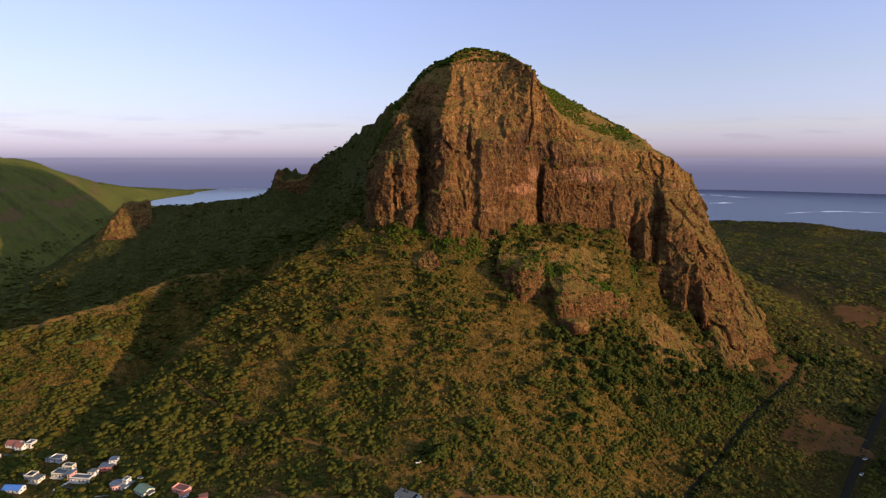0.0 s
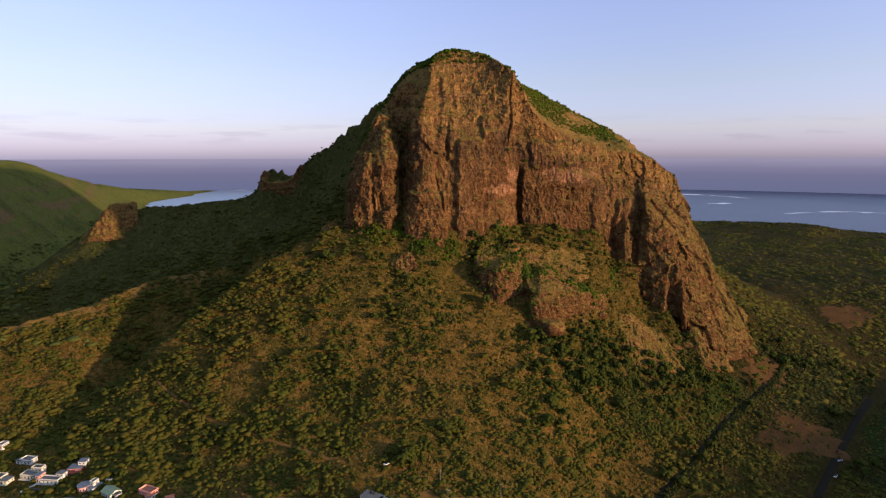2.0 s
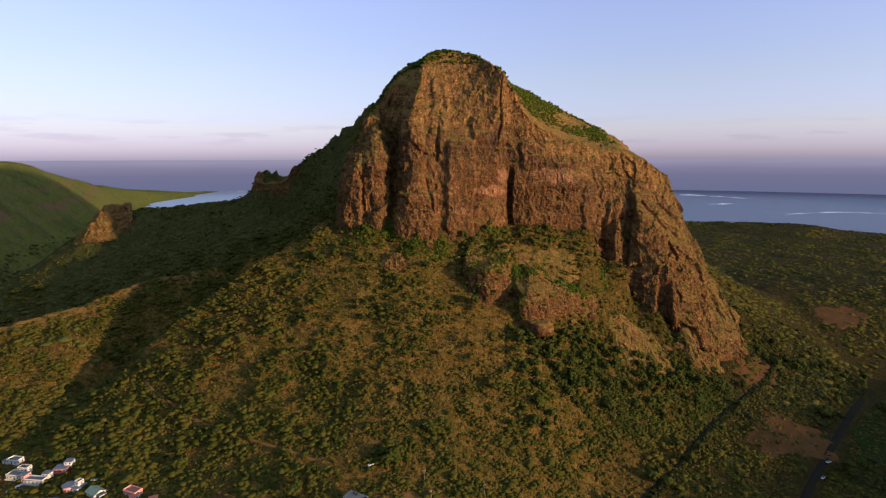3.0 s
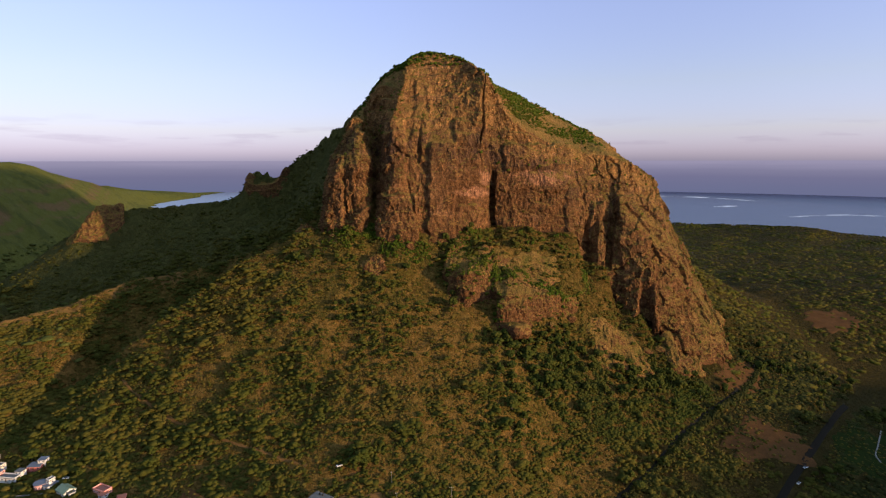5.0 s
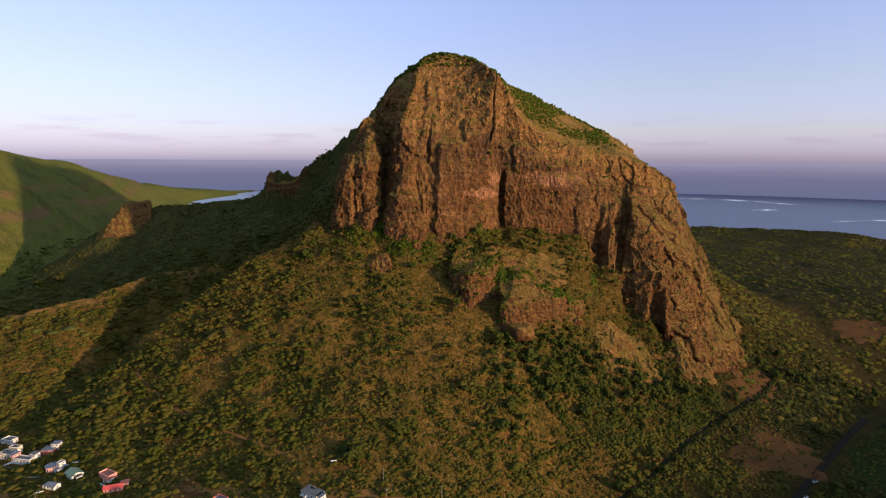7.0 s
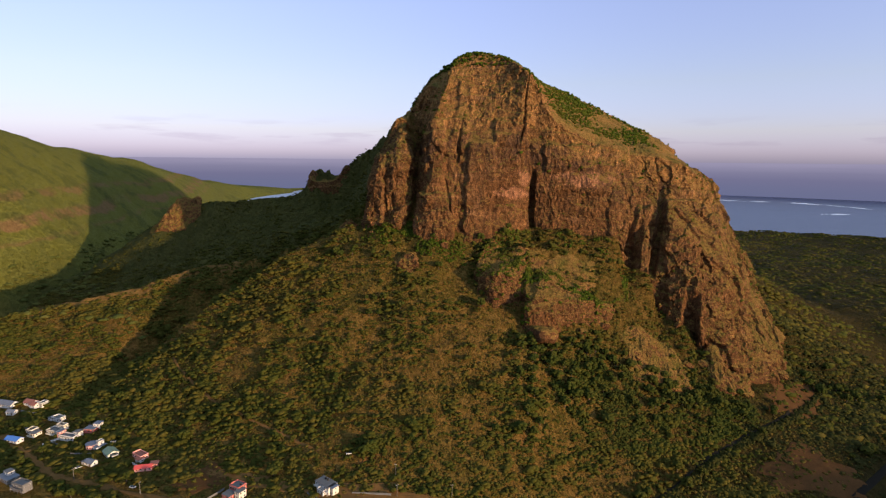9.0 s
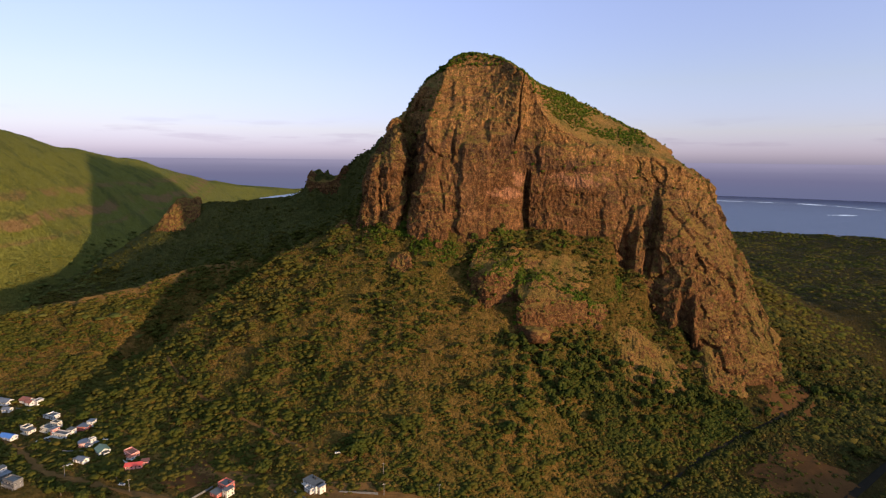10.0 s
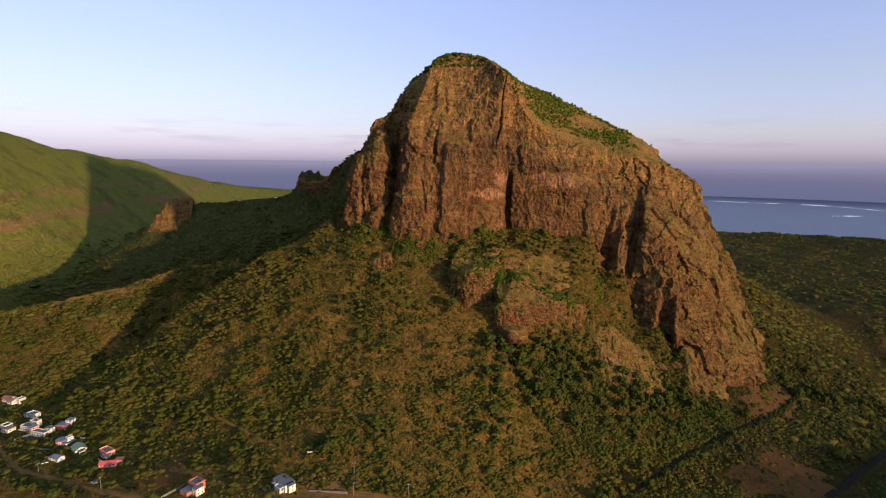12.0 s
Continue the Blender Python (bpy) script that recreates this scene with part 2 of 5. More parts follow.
    h = math_node(n, l, "ADD", math_node(n, l, "MULTIPLY", mid, 2.0), math_node(n, l, "ADD", fine, math_node(n, l, "MULTIPLY", cell.outputs["Distance"], 0.5)))
    bump(n, l, b, h, 1.0, 1.5)
    return m


def ground_material():
    m, n, l, b = principled("hillside", 1.0, 0.03)
    g = n.new("ShaderNodeNewGeometry")
    p = g.outputs["Position"]
    big = noise_node(n, l, p, 0.011, 5, 0.6)
    mid = noise_node(n, l, p, 0.06, 6, 0.7)
    fine = noise_node(n, l, p, 0.6, 6, 0.75)
    red = noise_node(n, l, p, 0.02, 5, 0.65, (1, 0.7, 1))
    col = ramp_node(n, l, mid, [(0.32, GRASS_DARK), (0.48, GRASS_MID), (0.66, GRASS_DRY)])
    col = mix_node(n, l, range_node(n, l, big, 0.42, 0.58, 0, 0.75), col, GRASS_DRY)
    col = mix_node(n, l, range_node(n, l, red, 0.6, 0.72, 0, 0.6), col, SOIL_RED)
    blot = noise_node(n, l, p, 0.2, 5, 0.72)
    crown = range_node(n, l, blot, 0.47, 0.58)
    col = mix_node(n, l, math_node(n, l, "MULTIPLY", crown, 0.45), col, (0.036, 0.038, 0.005))
    sep = n.new("ShaderNodeSeparateXYZ")
    l.new(p, sep.inputs[0])
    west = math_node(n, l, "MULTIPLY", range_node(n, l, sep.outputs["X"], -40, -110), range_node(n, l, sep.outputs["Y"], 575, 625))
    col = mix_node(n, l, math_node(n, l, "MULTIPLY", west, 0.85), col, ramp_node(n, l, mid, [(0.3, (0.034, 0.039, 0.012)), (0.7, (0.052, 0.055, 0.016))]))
    # pasture on the far hills, wooded plain by the coast
    pasture = mix_node(n, l, range_node(n, l, mid, 0.35, 0.65), HILL_GREEN, (0.095, 0.095, 0.017))
    # scrubby scarps and ploughed strips across the hillside and the valley
    lay = math_node(n, l, "ADD", sep.outputs["Z"], math_node(n, l, "MULTIPLY", math_node(n, l, "SUBTRACT", noise_node(n, l, p, 0.006, 5, 0.6), 0.5), 60.0))
    strip = ramp_node(n, l, range_node(n, l, lay, 20, 220), [(0.0, (0, 0, 0)), (0.28, (0, 0, 0)), (0.31, (0.8, 0.8, 0.8)), (0.35, (0, 0, 0)), (0.44, (0, 0, 0)), (0.47, (1, 1, 1)), (0.56, (1, 1, 1)), (0.6, (0, 0, 0)), (0.73, (0, 0, 0)), (0.76, (0.8, 0.8, 0.8)), (0.8, (0.8, 0.8, 0.8)), (0.83, (0, 0, 0))])
    pasture = mix_node(n, l, math_node(n, l, "MULTIPLY", strip, range_node(n, l, noise_node(n, l, p, 0.012, 5, 0.7), 0.42, 0.56, 0.1, 0.85)), pasture, (0.15, 0.085, 0.04))
    wood_ = range_node(n, l, noise_node(n, l, p, 0.02, 6, 0.75), 0.5, 0.62, 0, 0.6)
    pasture = mix_node(n, l, wood_, pasture, (0.05, 0.055, 0.016))
    col = mix_node(n, l, range_node(n, l, sep.outputs["X"], -520, -680), col, pasture)
    # wooded plain and the slope beside it: dim light painted in as darker ground
    dim_plain = math_node(n, l, "MULTIPLY", range_node(n, l, sep.outputs["X"], 90, 330), range_node(n, l, sep.outputs["Y"], 300, 360))
    col = mix_node(n, l, math_node(n, l, "MULTIPLY", dim_plain, 0.9), col, PLAIN_DIM)
    col = mix_node(n, l, 1.0, col, ramp_node(n, l, fine, [(0.25, (0.65, 0.65, 0.65)), (0.7, (1.25, 1.25, 1.2))]), "MULTIPLY")
    l.new(col, b.inputs["Base Color"])
    bump(n, l, b, math_node(n, l, "ADD", fine, math_node(n, l, "ADD", math_node(n, l, "MULTIPLY", crown, 1.1), math_node(n, l, "MULTIPLY", mid, 2.0))), 0.9, 1.6)
    return m


ROCK_A, ROCK_B, ROCK_C = (0.064, 0.031, 0.014), (0.088, 0.044, 0.019), (0.112, 0.058, 0.025)
ROCK_LOW = (0.06, 0.029, 0.013)
CAP_A, CAP_B, CAP_C = (0.1, 0.053, 0.022), (0.15, 0.08, 0.031), (0.175, 0.098, 0.04)
ROCK_DARK, ROCK_PALE = (0.05, 0.03, 0.02), (0.2, 0.108, 0.054)
GRASS_DARK, GRASS_MID, GRASS_DRY, SOIL_RED = (0.058, 0.046, 0.011), (0.092, 0.06, 0.014), (0.125, 0.069, 0.018), (0.14, 0.058, 0.02)
HILL_GREEN, PLAIN_DIM = (0.105, 0.105, 0.024), (0.026, 0.021, 0.006)
ROCK = rock_material()
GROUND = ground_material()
SHRUB = foliage("shrub_leaves", (0.029, 0.032, 0.006), (0.037, 0.038, 0.007), (0.046, 0.045, 0.009), (0.064, 0.049, 0.011))
SCRUB_DIM = foliage("scrub_dim_leaves", (0.018, 0.02, 0.006), (0.022, 0.024, 0.007), (0.027, 0.028, 0.008), (0.034, 0.031, 0.009))
HILLWOOD = foliage("hillside_leaves", (0.042, 0.048, 0.012), (0.05, 0.056, 0.014), (0.06, 0.064, 0.016), (0.07, 0.066, 0.018))
TUSSOCK = foliage("dry_tussock", (0.04, 0.04, 0.009), (0.058, 0.05, 0.011), (0.08, 0.058, 0.014), (0.095, 0.06, 0.016))
CRESTGREEN = foliage("crest_leaves", (0.022, 0.036, 0.004), (0.034, 0.052, 0.006), (0.048, 0.064, 0.008), (0.06, 0.056, 0.01))
LEAF = foliage("tree_leaves", (0.022, 0.029, 0.006), (0.028, 0.035, 0.007), (0.035, 0.04, 0.008), (0.041, 0.04, 0.009))
BARK = plain("bark", (0.09, 0.07, 0.05), 0.9, 0.4, 4)
DIRT = plain("orange_dirt", (0.125, 0.066, 0.022), 0.95, 0.5, 0.15)
MUD = plain("stream_mud", (0.018, 0.015, 0.01), 0.9, 0.5, 0.3)
DRYGRASS = plain("dry_crest_grass", (0.115, 0.066, 0.02), 0.95, 0.5, 0.3)
SOIL = plain("red_soil", (0.075, 0.036, 0.013), 0.95, 0.5, 0.12)
LAWN = plain("lawn_grass", (0.012, 0.02, 0.003), 0.95, 0.4, 0.08)
ASPHALT = plain("asphalt", (0.014, 0.012, 0.009), 1.0, 0.35, 0.3)
WHITE = plain("white_plaster", (0.46, 0.44, 0.41), 0.8, 0.15, 0.5)
CREAM = plain("cream_plaster", (0.5, 0.45, 0.36), 0.8, 0.2, 0.5)
PINK = plain("pink_plaster", (0.55, 0.24, 0.2), 0.8, 0.2, 0.5)
REDWALL = plain("red_plaster", (0.36, 0.10, 0.08), 0.8, 0.25, 0.5)
SLAB = plain("grey_concrete", (0.115, 0.11, 0.105), 0.85, 0.35, 0.4)
BLUEGREY = plain("blue_grey_metal", (0.12, 0.13, 0.155), 0.75, 0.3, 0.6)
SLABPALE = plain("pale_paving", (0.16, 0.155, 0.145), 0.9, 0.3, 0.6)
BLUEROOF = plain("blue_metal", (0.06, 0.16, 0.42), 0.5, 0.25, 0.6)
GREENROOF = plain("green_metal", (0.14, 0.19, 0.12), 0.6, 0.3, 0.6)
TERRACOTTA = plain("terracotta_tile", (0.25, 0.09, 0.06), 0.85, 0.35, 1.2)
REDROOF = plain("red_metal", (0.42, 0.06, 0.05), 0.6, 0.25, 0.6)
FRAME = plain("window_frame_paint", (0.5, 0.48, 0.45), 0.6, 0.1, 2)
DOOR = plain("door_wood", (0.10, 0.055, 0.03), 0.7, 0.3, 3)
POLE = plain("pole_wood", (0.16, 0.14, 0.12), 0.9, 0.3, 2)
SILVER = plain("silver_paint", (0.4, 0.41, 0.43), 0.3, 0.05, 2, 0.6)
TYRE = plain("tyre_rubber", (0.02, 0.02, 0.02), 0.9, 0.2, 5)
BLACKTANK = plain("black_plastic", (0.025, 0.025, 0.027), 0.5, 0.2, 2)
FOAM = plain("surf_foam", (0.75, 0.76, 0.8), 0.9, 0.2, 0.02)
GLASS = plain("window_glass", (0.02, 0.024, 0.03), 0.08, 0.1, 1)


def sea_material():
    m, n, l, b = principled("sea_water", 0.42, 0.5)
    p = place(n)
    swell = noise_node(n, l, p, 0.004, 6, 0.65, (1, 2.5, 1))
    chop = noise_node(n, l, p, 0.05, 5, 0.7)
    sep = n.new("ShaderNodeSeparateXYZ")
    l.new(p, sep.inputs[0])
    # shallow lagoon: paler base colour, with the calm sky reflection painted in
    lagoon = math_node(n, l, "MULTIPLY", range_node(n, l, sep.outputs["X"], -250, -700), range_node(n, l, sep.outputs["Y"], 5400, 5200))
    col = ramp_node(n, l, swell, [(0.3, (0.042, 0.048, 0.092)), (0.7, (0.06, 0.066, 0.115))])
    l.new(mix_node(n, l, lagoon, col, (0.19, 0.22, 0.29)), b.inputs["Base Color"])
    bump(n, l, b, chop, 0.5, 4.0)
    return m


SEA = sea_material()


# ---- mesh helpers ----
def mesh_of(name, verts, faces, mat, smooth=False):
    me = bpy.data.meshes.new(name)
    verts, faces = np.asarray(verts, np.float32), np.asarray(faces, np.int32)
    k = faces.shape[1]
    me.vertices.add(len(verts))
    me.vertices.foreach_set("co", verts.ravel())
    me.loops.add(faces.size)
    me.loops.foreach_set("vertex_index", faces.ravel())
    me.polygons.add(len(faces))
    me.polygons.foreach_set("loop_start", np.arange(0, faces.size, k, dtype=np.int32))
    me.polygons.foreach_set("loop_total", np.full(len(faces), k, np.int32))
    me.polygons.foreach_set("use_smooth", np.full(len(faces), smooth))
    me.update(calc_edges=True)
    me.validate()
    me.materials.append(mat)
    return me


def part(name, data, mat, parent=None, label=""):
    """Links a bmesh or mesh as one object under a thing or part."""
    if isinstance(data, bmesh.types.BMesh):
        me = bpy.data.meshes.new(name)
        data.to_mesh(me)
        data.free()
        me.materials.append(mat)
        data = me
    ob = new(name, data)
    if parent:
        ob.parent = parent
    return tagged(ob, label)


def grid_faces(nu, nv):
    i = np.arange(nu - 1)[:, None] * nv + np.arange(nv - 1)[None, :]
    return np.stack([i, i + nv, i + nv + 1, i + 1], -1).reshape(-1, 4)


# ---- the lie of the land ----
SEA_Z = -30.0
FOOT = [(-95, 660, 150), (-86, 600, 148), (-73, 556, 151), (-49, 548, 154), (-29, 546, 150), (-25, 556, 152), (-17, 552, 151), (-9, 543, 149), (4, 538, 144), (28, 538, 135), (48, 540, 134), (79, 560, 155),
        (100, 572, 155), (120, 566, 155), (178, 568, 150), (201, 562, 115), (239, 545, 72), (271, 530, 53), (292, 531, 33), (345, 563, 37), (350, 640, 72), (372, 760, 90)]
MID = [(-90, 690, 215), (-80, 610, 200), (-64, 561, 197), (-47, 555, 217), (-29, 559, 214), (-28, 606, 236), (-18, 596, 238), (-9, 562, 246), (4, 560, 246), (28, 562, 240), (56, 565, 240), (86, 569, 240),
       (96, 575, 240), (121, 573, 215), (172, 575, 200), (212, 592, 185), (239, 576, 160), (280, 572, 125), (305, 580, 105), (328, 620, 95), (335, 690, 130), (335, 770, 140)]
RIM = [(-75, 720, 255), (-66, 620, 236), (-55, 588, 250), (-44, 590, 265), (-34, 592, 263), (-44, 640, 278), (-23, 630, 302), (7, 590, 296), (10, 612, 321), (26, 624, 335), (60, 618, 332), (90, 593, 313),
       (101, 597, 299), (122, 585, 261), (181, 600, 233), (233, 612, 225), (272, 636, 208), (298, 672, 199), (305, 684, 194), (307, 700, 191), (305, 730, 185), (270, 760, 205)]
CREST = [(-60, 745, 296), (-56, 700, 272), (-56, 640, 266), (-50, 640, 272), (-46, 645, 278), (-40, 700, 304), (-16, 690, 328), (2, 650, 330), (10, 672, 336), (26, 672, 338), (60, 672, 334), (92, 680, 318),
         (107, 690, 311), (132, 702, 305), (190, 712, 277), (237, 714, 253), (258, 716, 235), (277, 690, 217), (296, 684, 205), (304, 704, 196), (298, 740, 190), (262, 768, 203)]
SPUR = [(-93, 570, 148), (-200, 585, 110), (-290, 578, 90), (-345, 530, 76), (-430, 480, 52), (-560, 430, 25), (-700, 380, 10)]
SHELF = [(70, 528, 133), (107, 541, 141), (150, 545, 130), (176, 547, 118)]
SHOULDER = [(-88, 557, 150), (-130, 536, 132), (-182, 502, 98), (-242, 455, 48), (-300, 425, 20), (-360, 400, 8)]
BACK_RIDGE = [(-10, 715, 325), (-64, 765, 292), (-110, 792, 260), (-142, 812, 241), (-171, 822, 226), (-198, 817, 205), (-238, 805, 200)]
SADDLE = [(-200, 812, 176), (-246, 803, 172), (-280, 797, 162), (-351, 790, 157), (-418, 785, 151), (-445, 765, 143)]
REAR = [(0, 705, 300), (60, 700, 300), (132, 722, 280), (200, 735, 240), (258, 730, 215), (310, 745, 160), (380, 810, 95)]
HILLS = [(-960, 700, 330), (-1014, 993, 270), (-1046, 1106, 248), (-1066, 1227, 237), (-1086, 1411, 217), (-1379, 2009, 162), (-1654, 2549, 124), (-1892, 3112, 80), (-1930, 3500, 36), (-1960, 3900, 10), (-1985, 4150, -6), (-1990, 4330, -16)]
SIDE_RAMP = [(-80, 690, 168), (-200, 675, 135), (-300, 658, 104), (-400, 642, 73), (-540, 620, 36)]
SUMMIT_FLAT = [(15, 690, 322), (25, 780, 318), (40, 850, 300), (90, 900, 240)]
# unseen rise, added out of view to throw shade over the near plain
SHADE_RISE = [(820, -40, 42), (860, 60, 54), (905, 170, 58), (955, 285, 48), (985, 360, 20)]
PLATEAU = [(600, 1650, 36), (780, 1620, 40), (910, 1555, 43), (1000, 1450, 44), (1080, 1390, 26), (1200, 1300, 4)]

STREAM = [(140, 334), (182, 368), (214, 396), (246, 429), (278, 458), (297, 474), (322, 496), (352, 526), (382, 566)]
ROAD = [(230, 300), (296, 370), (344, 418), (398, 472), (442, 514), (500, 565), (590, 640)]
GULLY = [(-170, 556, 0), (-215, 545, 1), (-248, 524, 1), (-268, 500, 1), (-274, 470, 0.9), (-272, 440, 0.7), (-282, 405, 0.4), (-300, 370, 0)]


def flat(line):
    return [(x, y, 0.0) for x, y in line]


def height(x, y, rough=True):
    x, y = np.broadcast_arrays(np.asarray(x, float), np.asarray(y, float))
    base = 3 - 22 * sstep(-40, 300, x) + 48 * sstep(500, 820, y) * sstep(150, 420, x) + 24 * sstep(480, 800, y) * sstep(-350, -500, x) * sstep(2100, 1400, y) - 22 * sstep(1500, 2200, y)
    # talus round the foot of the cliffs
    w_sum = z_sum = 0
    for px, py, pz in FOOT:
        w = 1 / ((x - px) ** 2 + (y - py) ** 2 + 60) ** 2.0
        w_sum, z_sum = w_sum + w, z_sum + w * pz
    zf = z_sum / w_sum
    d, _ = nearest(x, y, FOOT)
    h0 = np.maximum(zf - base, 5)
    s = np.clip(d / (70 + 1.08 * h0), 0, 1)
    z = base + h0 * (1 - s) ** 1.35
    for line, steep, step in ((SPUR, 0.0, 3), (SHOULDER, 0.0, 0), (BACK_RIDGE, 1.1, 22), (SADDLE, 0.64, 6), (SHELF, 1.2, 0), (REAR, 1.7, 10), (HILLS, 1.1, 0), (SUMMIT_FLAT, 1.15, 4), (SIDE_RAMP, 0.6, 0), (SHADE_RISE, 0.45, 0), (PLATEAU, 0.07, 0)):
        dd, zz = nearest(x, y, line)
        if line is HILLS:
            dd = np.hypot(dd, 110) - 110
        z = smax(z, zz - (steep if steep else 0.22 + 0.003 * zz) * dd - step * (1 - np.exp(-dd / 14)), 7)
    # the stream's valley, the hollow beside the shoulder, and the low ground along the road
    dd, zz = nearest(x, y, GULLY)
    z = z - 13 * zz * np.exp(-(dd / 20) ** 2)
    z = z - np.maximum(12 * np.exp(-(nearest(x, y, flat(STREAM))[0] / 55) ** 2), 7 * np.exp(-(nearest(x, y, flat(ROAD))[0] / 60) ** 2))
    if rough:
        dd = nearest(x, y, BACK_RIDGE)[0]
        z = z + 9 * np.exp(-(dd / 26) ** 2) * (0.62 - np.abs(fbm(x / 17, y / 17, 0, 4, 16)))
        near = sstep(1500, 600, np.hypot(x, y - 500))
        slope = sstep(6, 50, z)
        z = z + slope * (3.2 * fbm(x / 60, y / 60, 0, 4, 11) + 1.7 * near * fbm(x / 15, y / 15, 0, 4, 12))
        far = 1 - sstep(1500, 800, np.hypot(x, y - 500))
        z = z + far * sstep(2300, 1300, y) * np.clip(z / 180, 0, 1) * 5 * fbm(x / 240, y / 240, 0, 4, 13)
        z = z + 0.6 * fbm(x / 30, y / 30, 0, 3, 14)
    # the coast
    coast = 1800 + 1000 * sstep(-200, -900, x) - 0.4 * np.maximum(0, x - 700) + 60 * fbm(x / 300, y / 300, 0, 3, 15)
    bay = (coast - y) / 2.2
    head = nearest(x, y, HILLS[6:])[0]
    bay = np.maximum(bay, (190 - head) / 1.3)
    z = np.minimum(z, SEA_Z + np.clip(bay, -12, 400) + 0.5)
    z = np.where(np.hypot(x, y) > 4720, SEA_Z - 8, z)
    return z


def graded(lo, a, b, hi, step, growth=1.06):
    mid = np.arange(a, b + step, step)
    out, q, s = [], mid[-1], step
    while q < hi:
        s *= growth
        q += s
        out.append(q)
    left, q, s = [], mid[0], step
    while q > lo:
        s *= growth
        q -= s
        left.append(q)
    return np.concatenate([left[::-1], mid, out])


gx, gy = graded(-4600, -520, 480, 4600, 3.6), graded(-4600, 290, 850, 4600, 3.6)
GX, GY = np.meshgrid(gx, gy, indexing="ij")
GZ = height(GX, GY)
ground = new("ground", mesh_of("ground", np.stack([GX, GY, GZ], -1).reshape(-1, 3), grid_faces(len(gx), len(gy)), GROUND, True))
tagged(ground, "olive-brown scrubby hillside and plain with reddish bare soil", "ground", kind="structure")

# the sea out to the backdrop
ang = np.linspace(0, 2 * np.pi, 145)[:-1]
rad = np.array([0, 600, 1500, 2200, 2900, 3500, 4100, 4860])
sv = np.stack([75 + rad[:, None] * np.cos(ang), rad[:, None] * np.sin(ang), np.full((len(rad), len(ang)), SEA_Z)], -1).reshape(-1, 3)
sf = [(i * 144 + j, (i + 1) * 144 + j, (i + 1) * 144 + (j + 1) % 144, i * 144 + (j + 1) % 144) for i in range(len(rad) - 1) for j in range(144)]
water = new("water", mesh_of("water", sv, sf, SEA, True))
tagged(water, "calm violet-blue evening sea with a pale lagoon", "sea", kind="structure")


def backdrop_material():
    m = bpy.data.materials.new("hazy_sea_glow")
    m.use_nodes = True
    n, l = m.node_tree.nodes, m.node_tree.links
    n.clear()
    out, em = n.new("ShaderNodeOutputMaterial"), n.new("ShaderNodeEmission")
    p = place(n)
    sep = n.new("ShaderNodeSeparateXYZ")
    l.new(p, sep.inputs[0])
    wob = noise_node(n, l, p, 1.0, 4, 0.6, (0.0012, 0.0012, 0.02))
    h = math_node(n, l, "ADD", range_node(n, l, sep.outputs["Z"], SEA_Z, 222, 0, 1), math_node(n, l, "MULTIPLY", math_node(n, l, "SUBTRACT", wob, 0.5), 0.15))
    l.new(ramp_node(n, l, h, HAZY_SEA), em.inputs[0])
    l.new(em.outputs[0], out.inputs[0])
    return m


# glowing colours of the distant sea; haze painted in as paling upwards
HAZY_SEA = [(0.0, (0.074, 0.08, 0.14)), (0.5, (0.088, 0.086, 0.145)), (0.8, (0.112, 0.106, 0.166)), (0.93, (0.138, 0.128, 0.192)), (1.0, (0.16, 0.146, 0.212))]
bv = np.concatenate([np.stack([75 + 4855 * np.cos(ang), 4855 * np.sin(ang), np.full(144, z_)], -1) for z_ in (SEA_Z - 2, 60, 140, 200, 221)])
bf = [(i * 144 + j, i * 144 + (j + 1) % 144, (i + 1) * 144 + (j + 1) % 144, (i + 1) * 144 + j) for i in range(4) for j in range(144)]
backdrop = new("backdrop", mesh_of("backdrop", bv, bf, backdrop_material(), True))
tagged(backdrop, "glowing backdrop of open sea, haze painted paler towards the horizon", "sea", kind="structure")


# ---- cliffs ----
def spline(rows, u):
    """Catmull-Rom through rows at fractional indices u."""
    p = np.asarray(rows, float)
    i = np.clip(np.floor(u).astype(int), 0, len(p) - 2)
    t = (u - i)[:, None]
    a, b, c, d = p[np.maximum(i - 1, 0)], p[i], p[i + 1], p[np.minimum(i + 2, len(p) - 1)]
    return 0.5 * (2 * b + (c - a) * t + (2 * a - 5 * b + 4 * c - d) * t * t + (3 * b - a - 3 * c + d) * t ** 3)


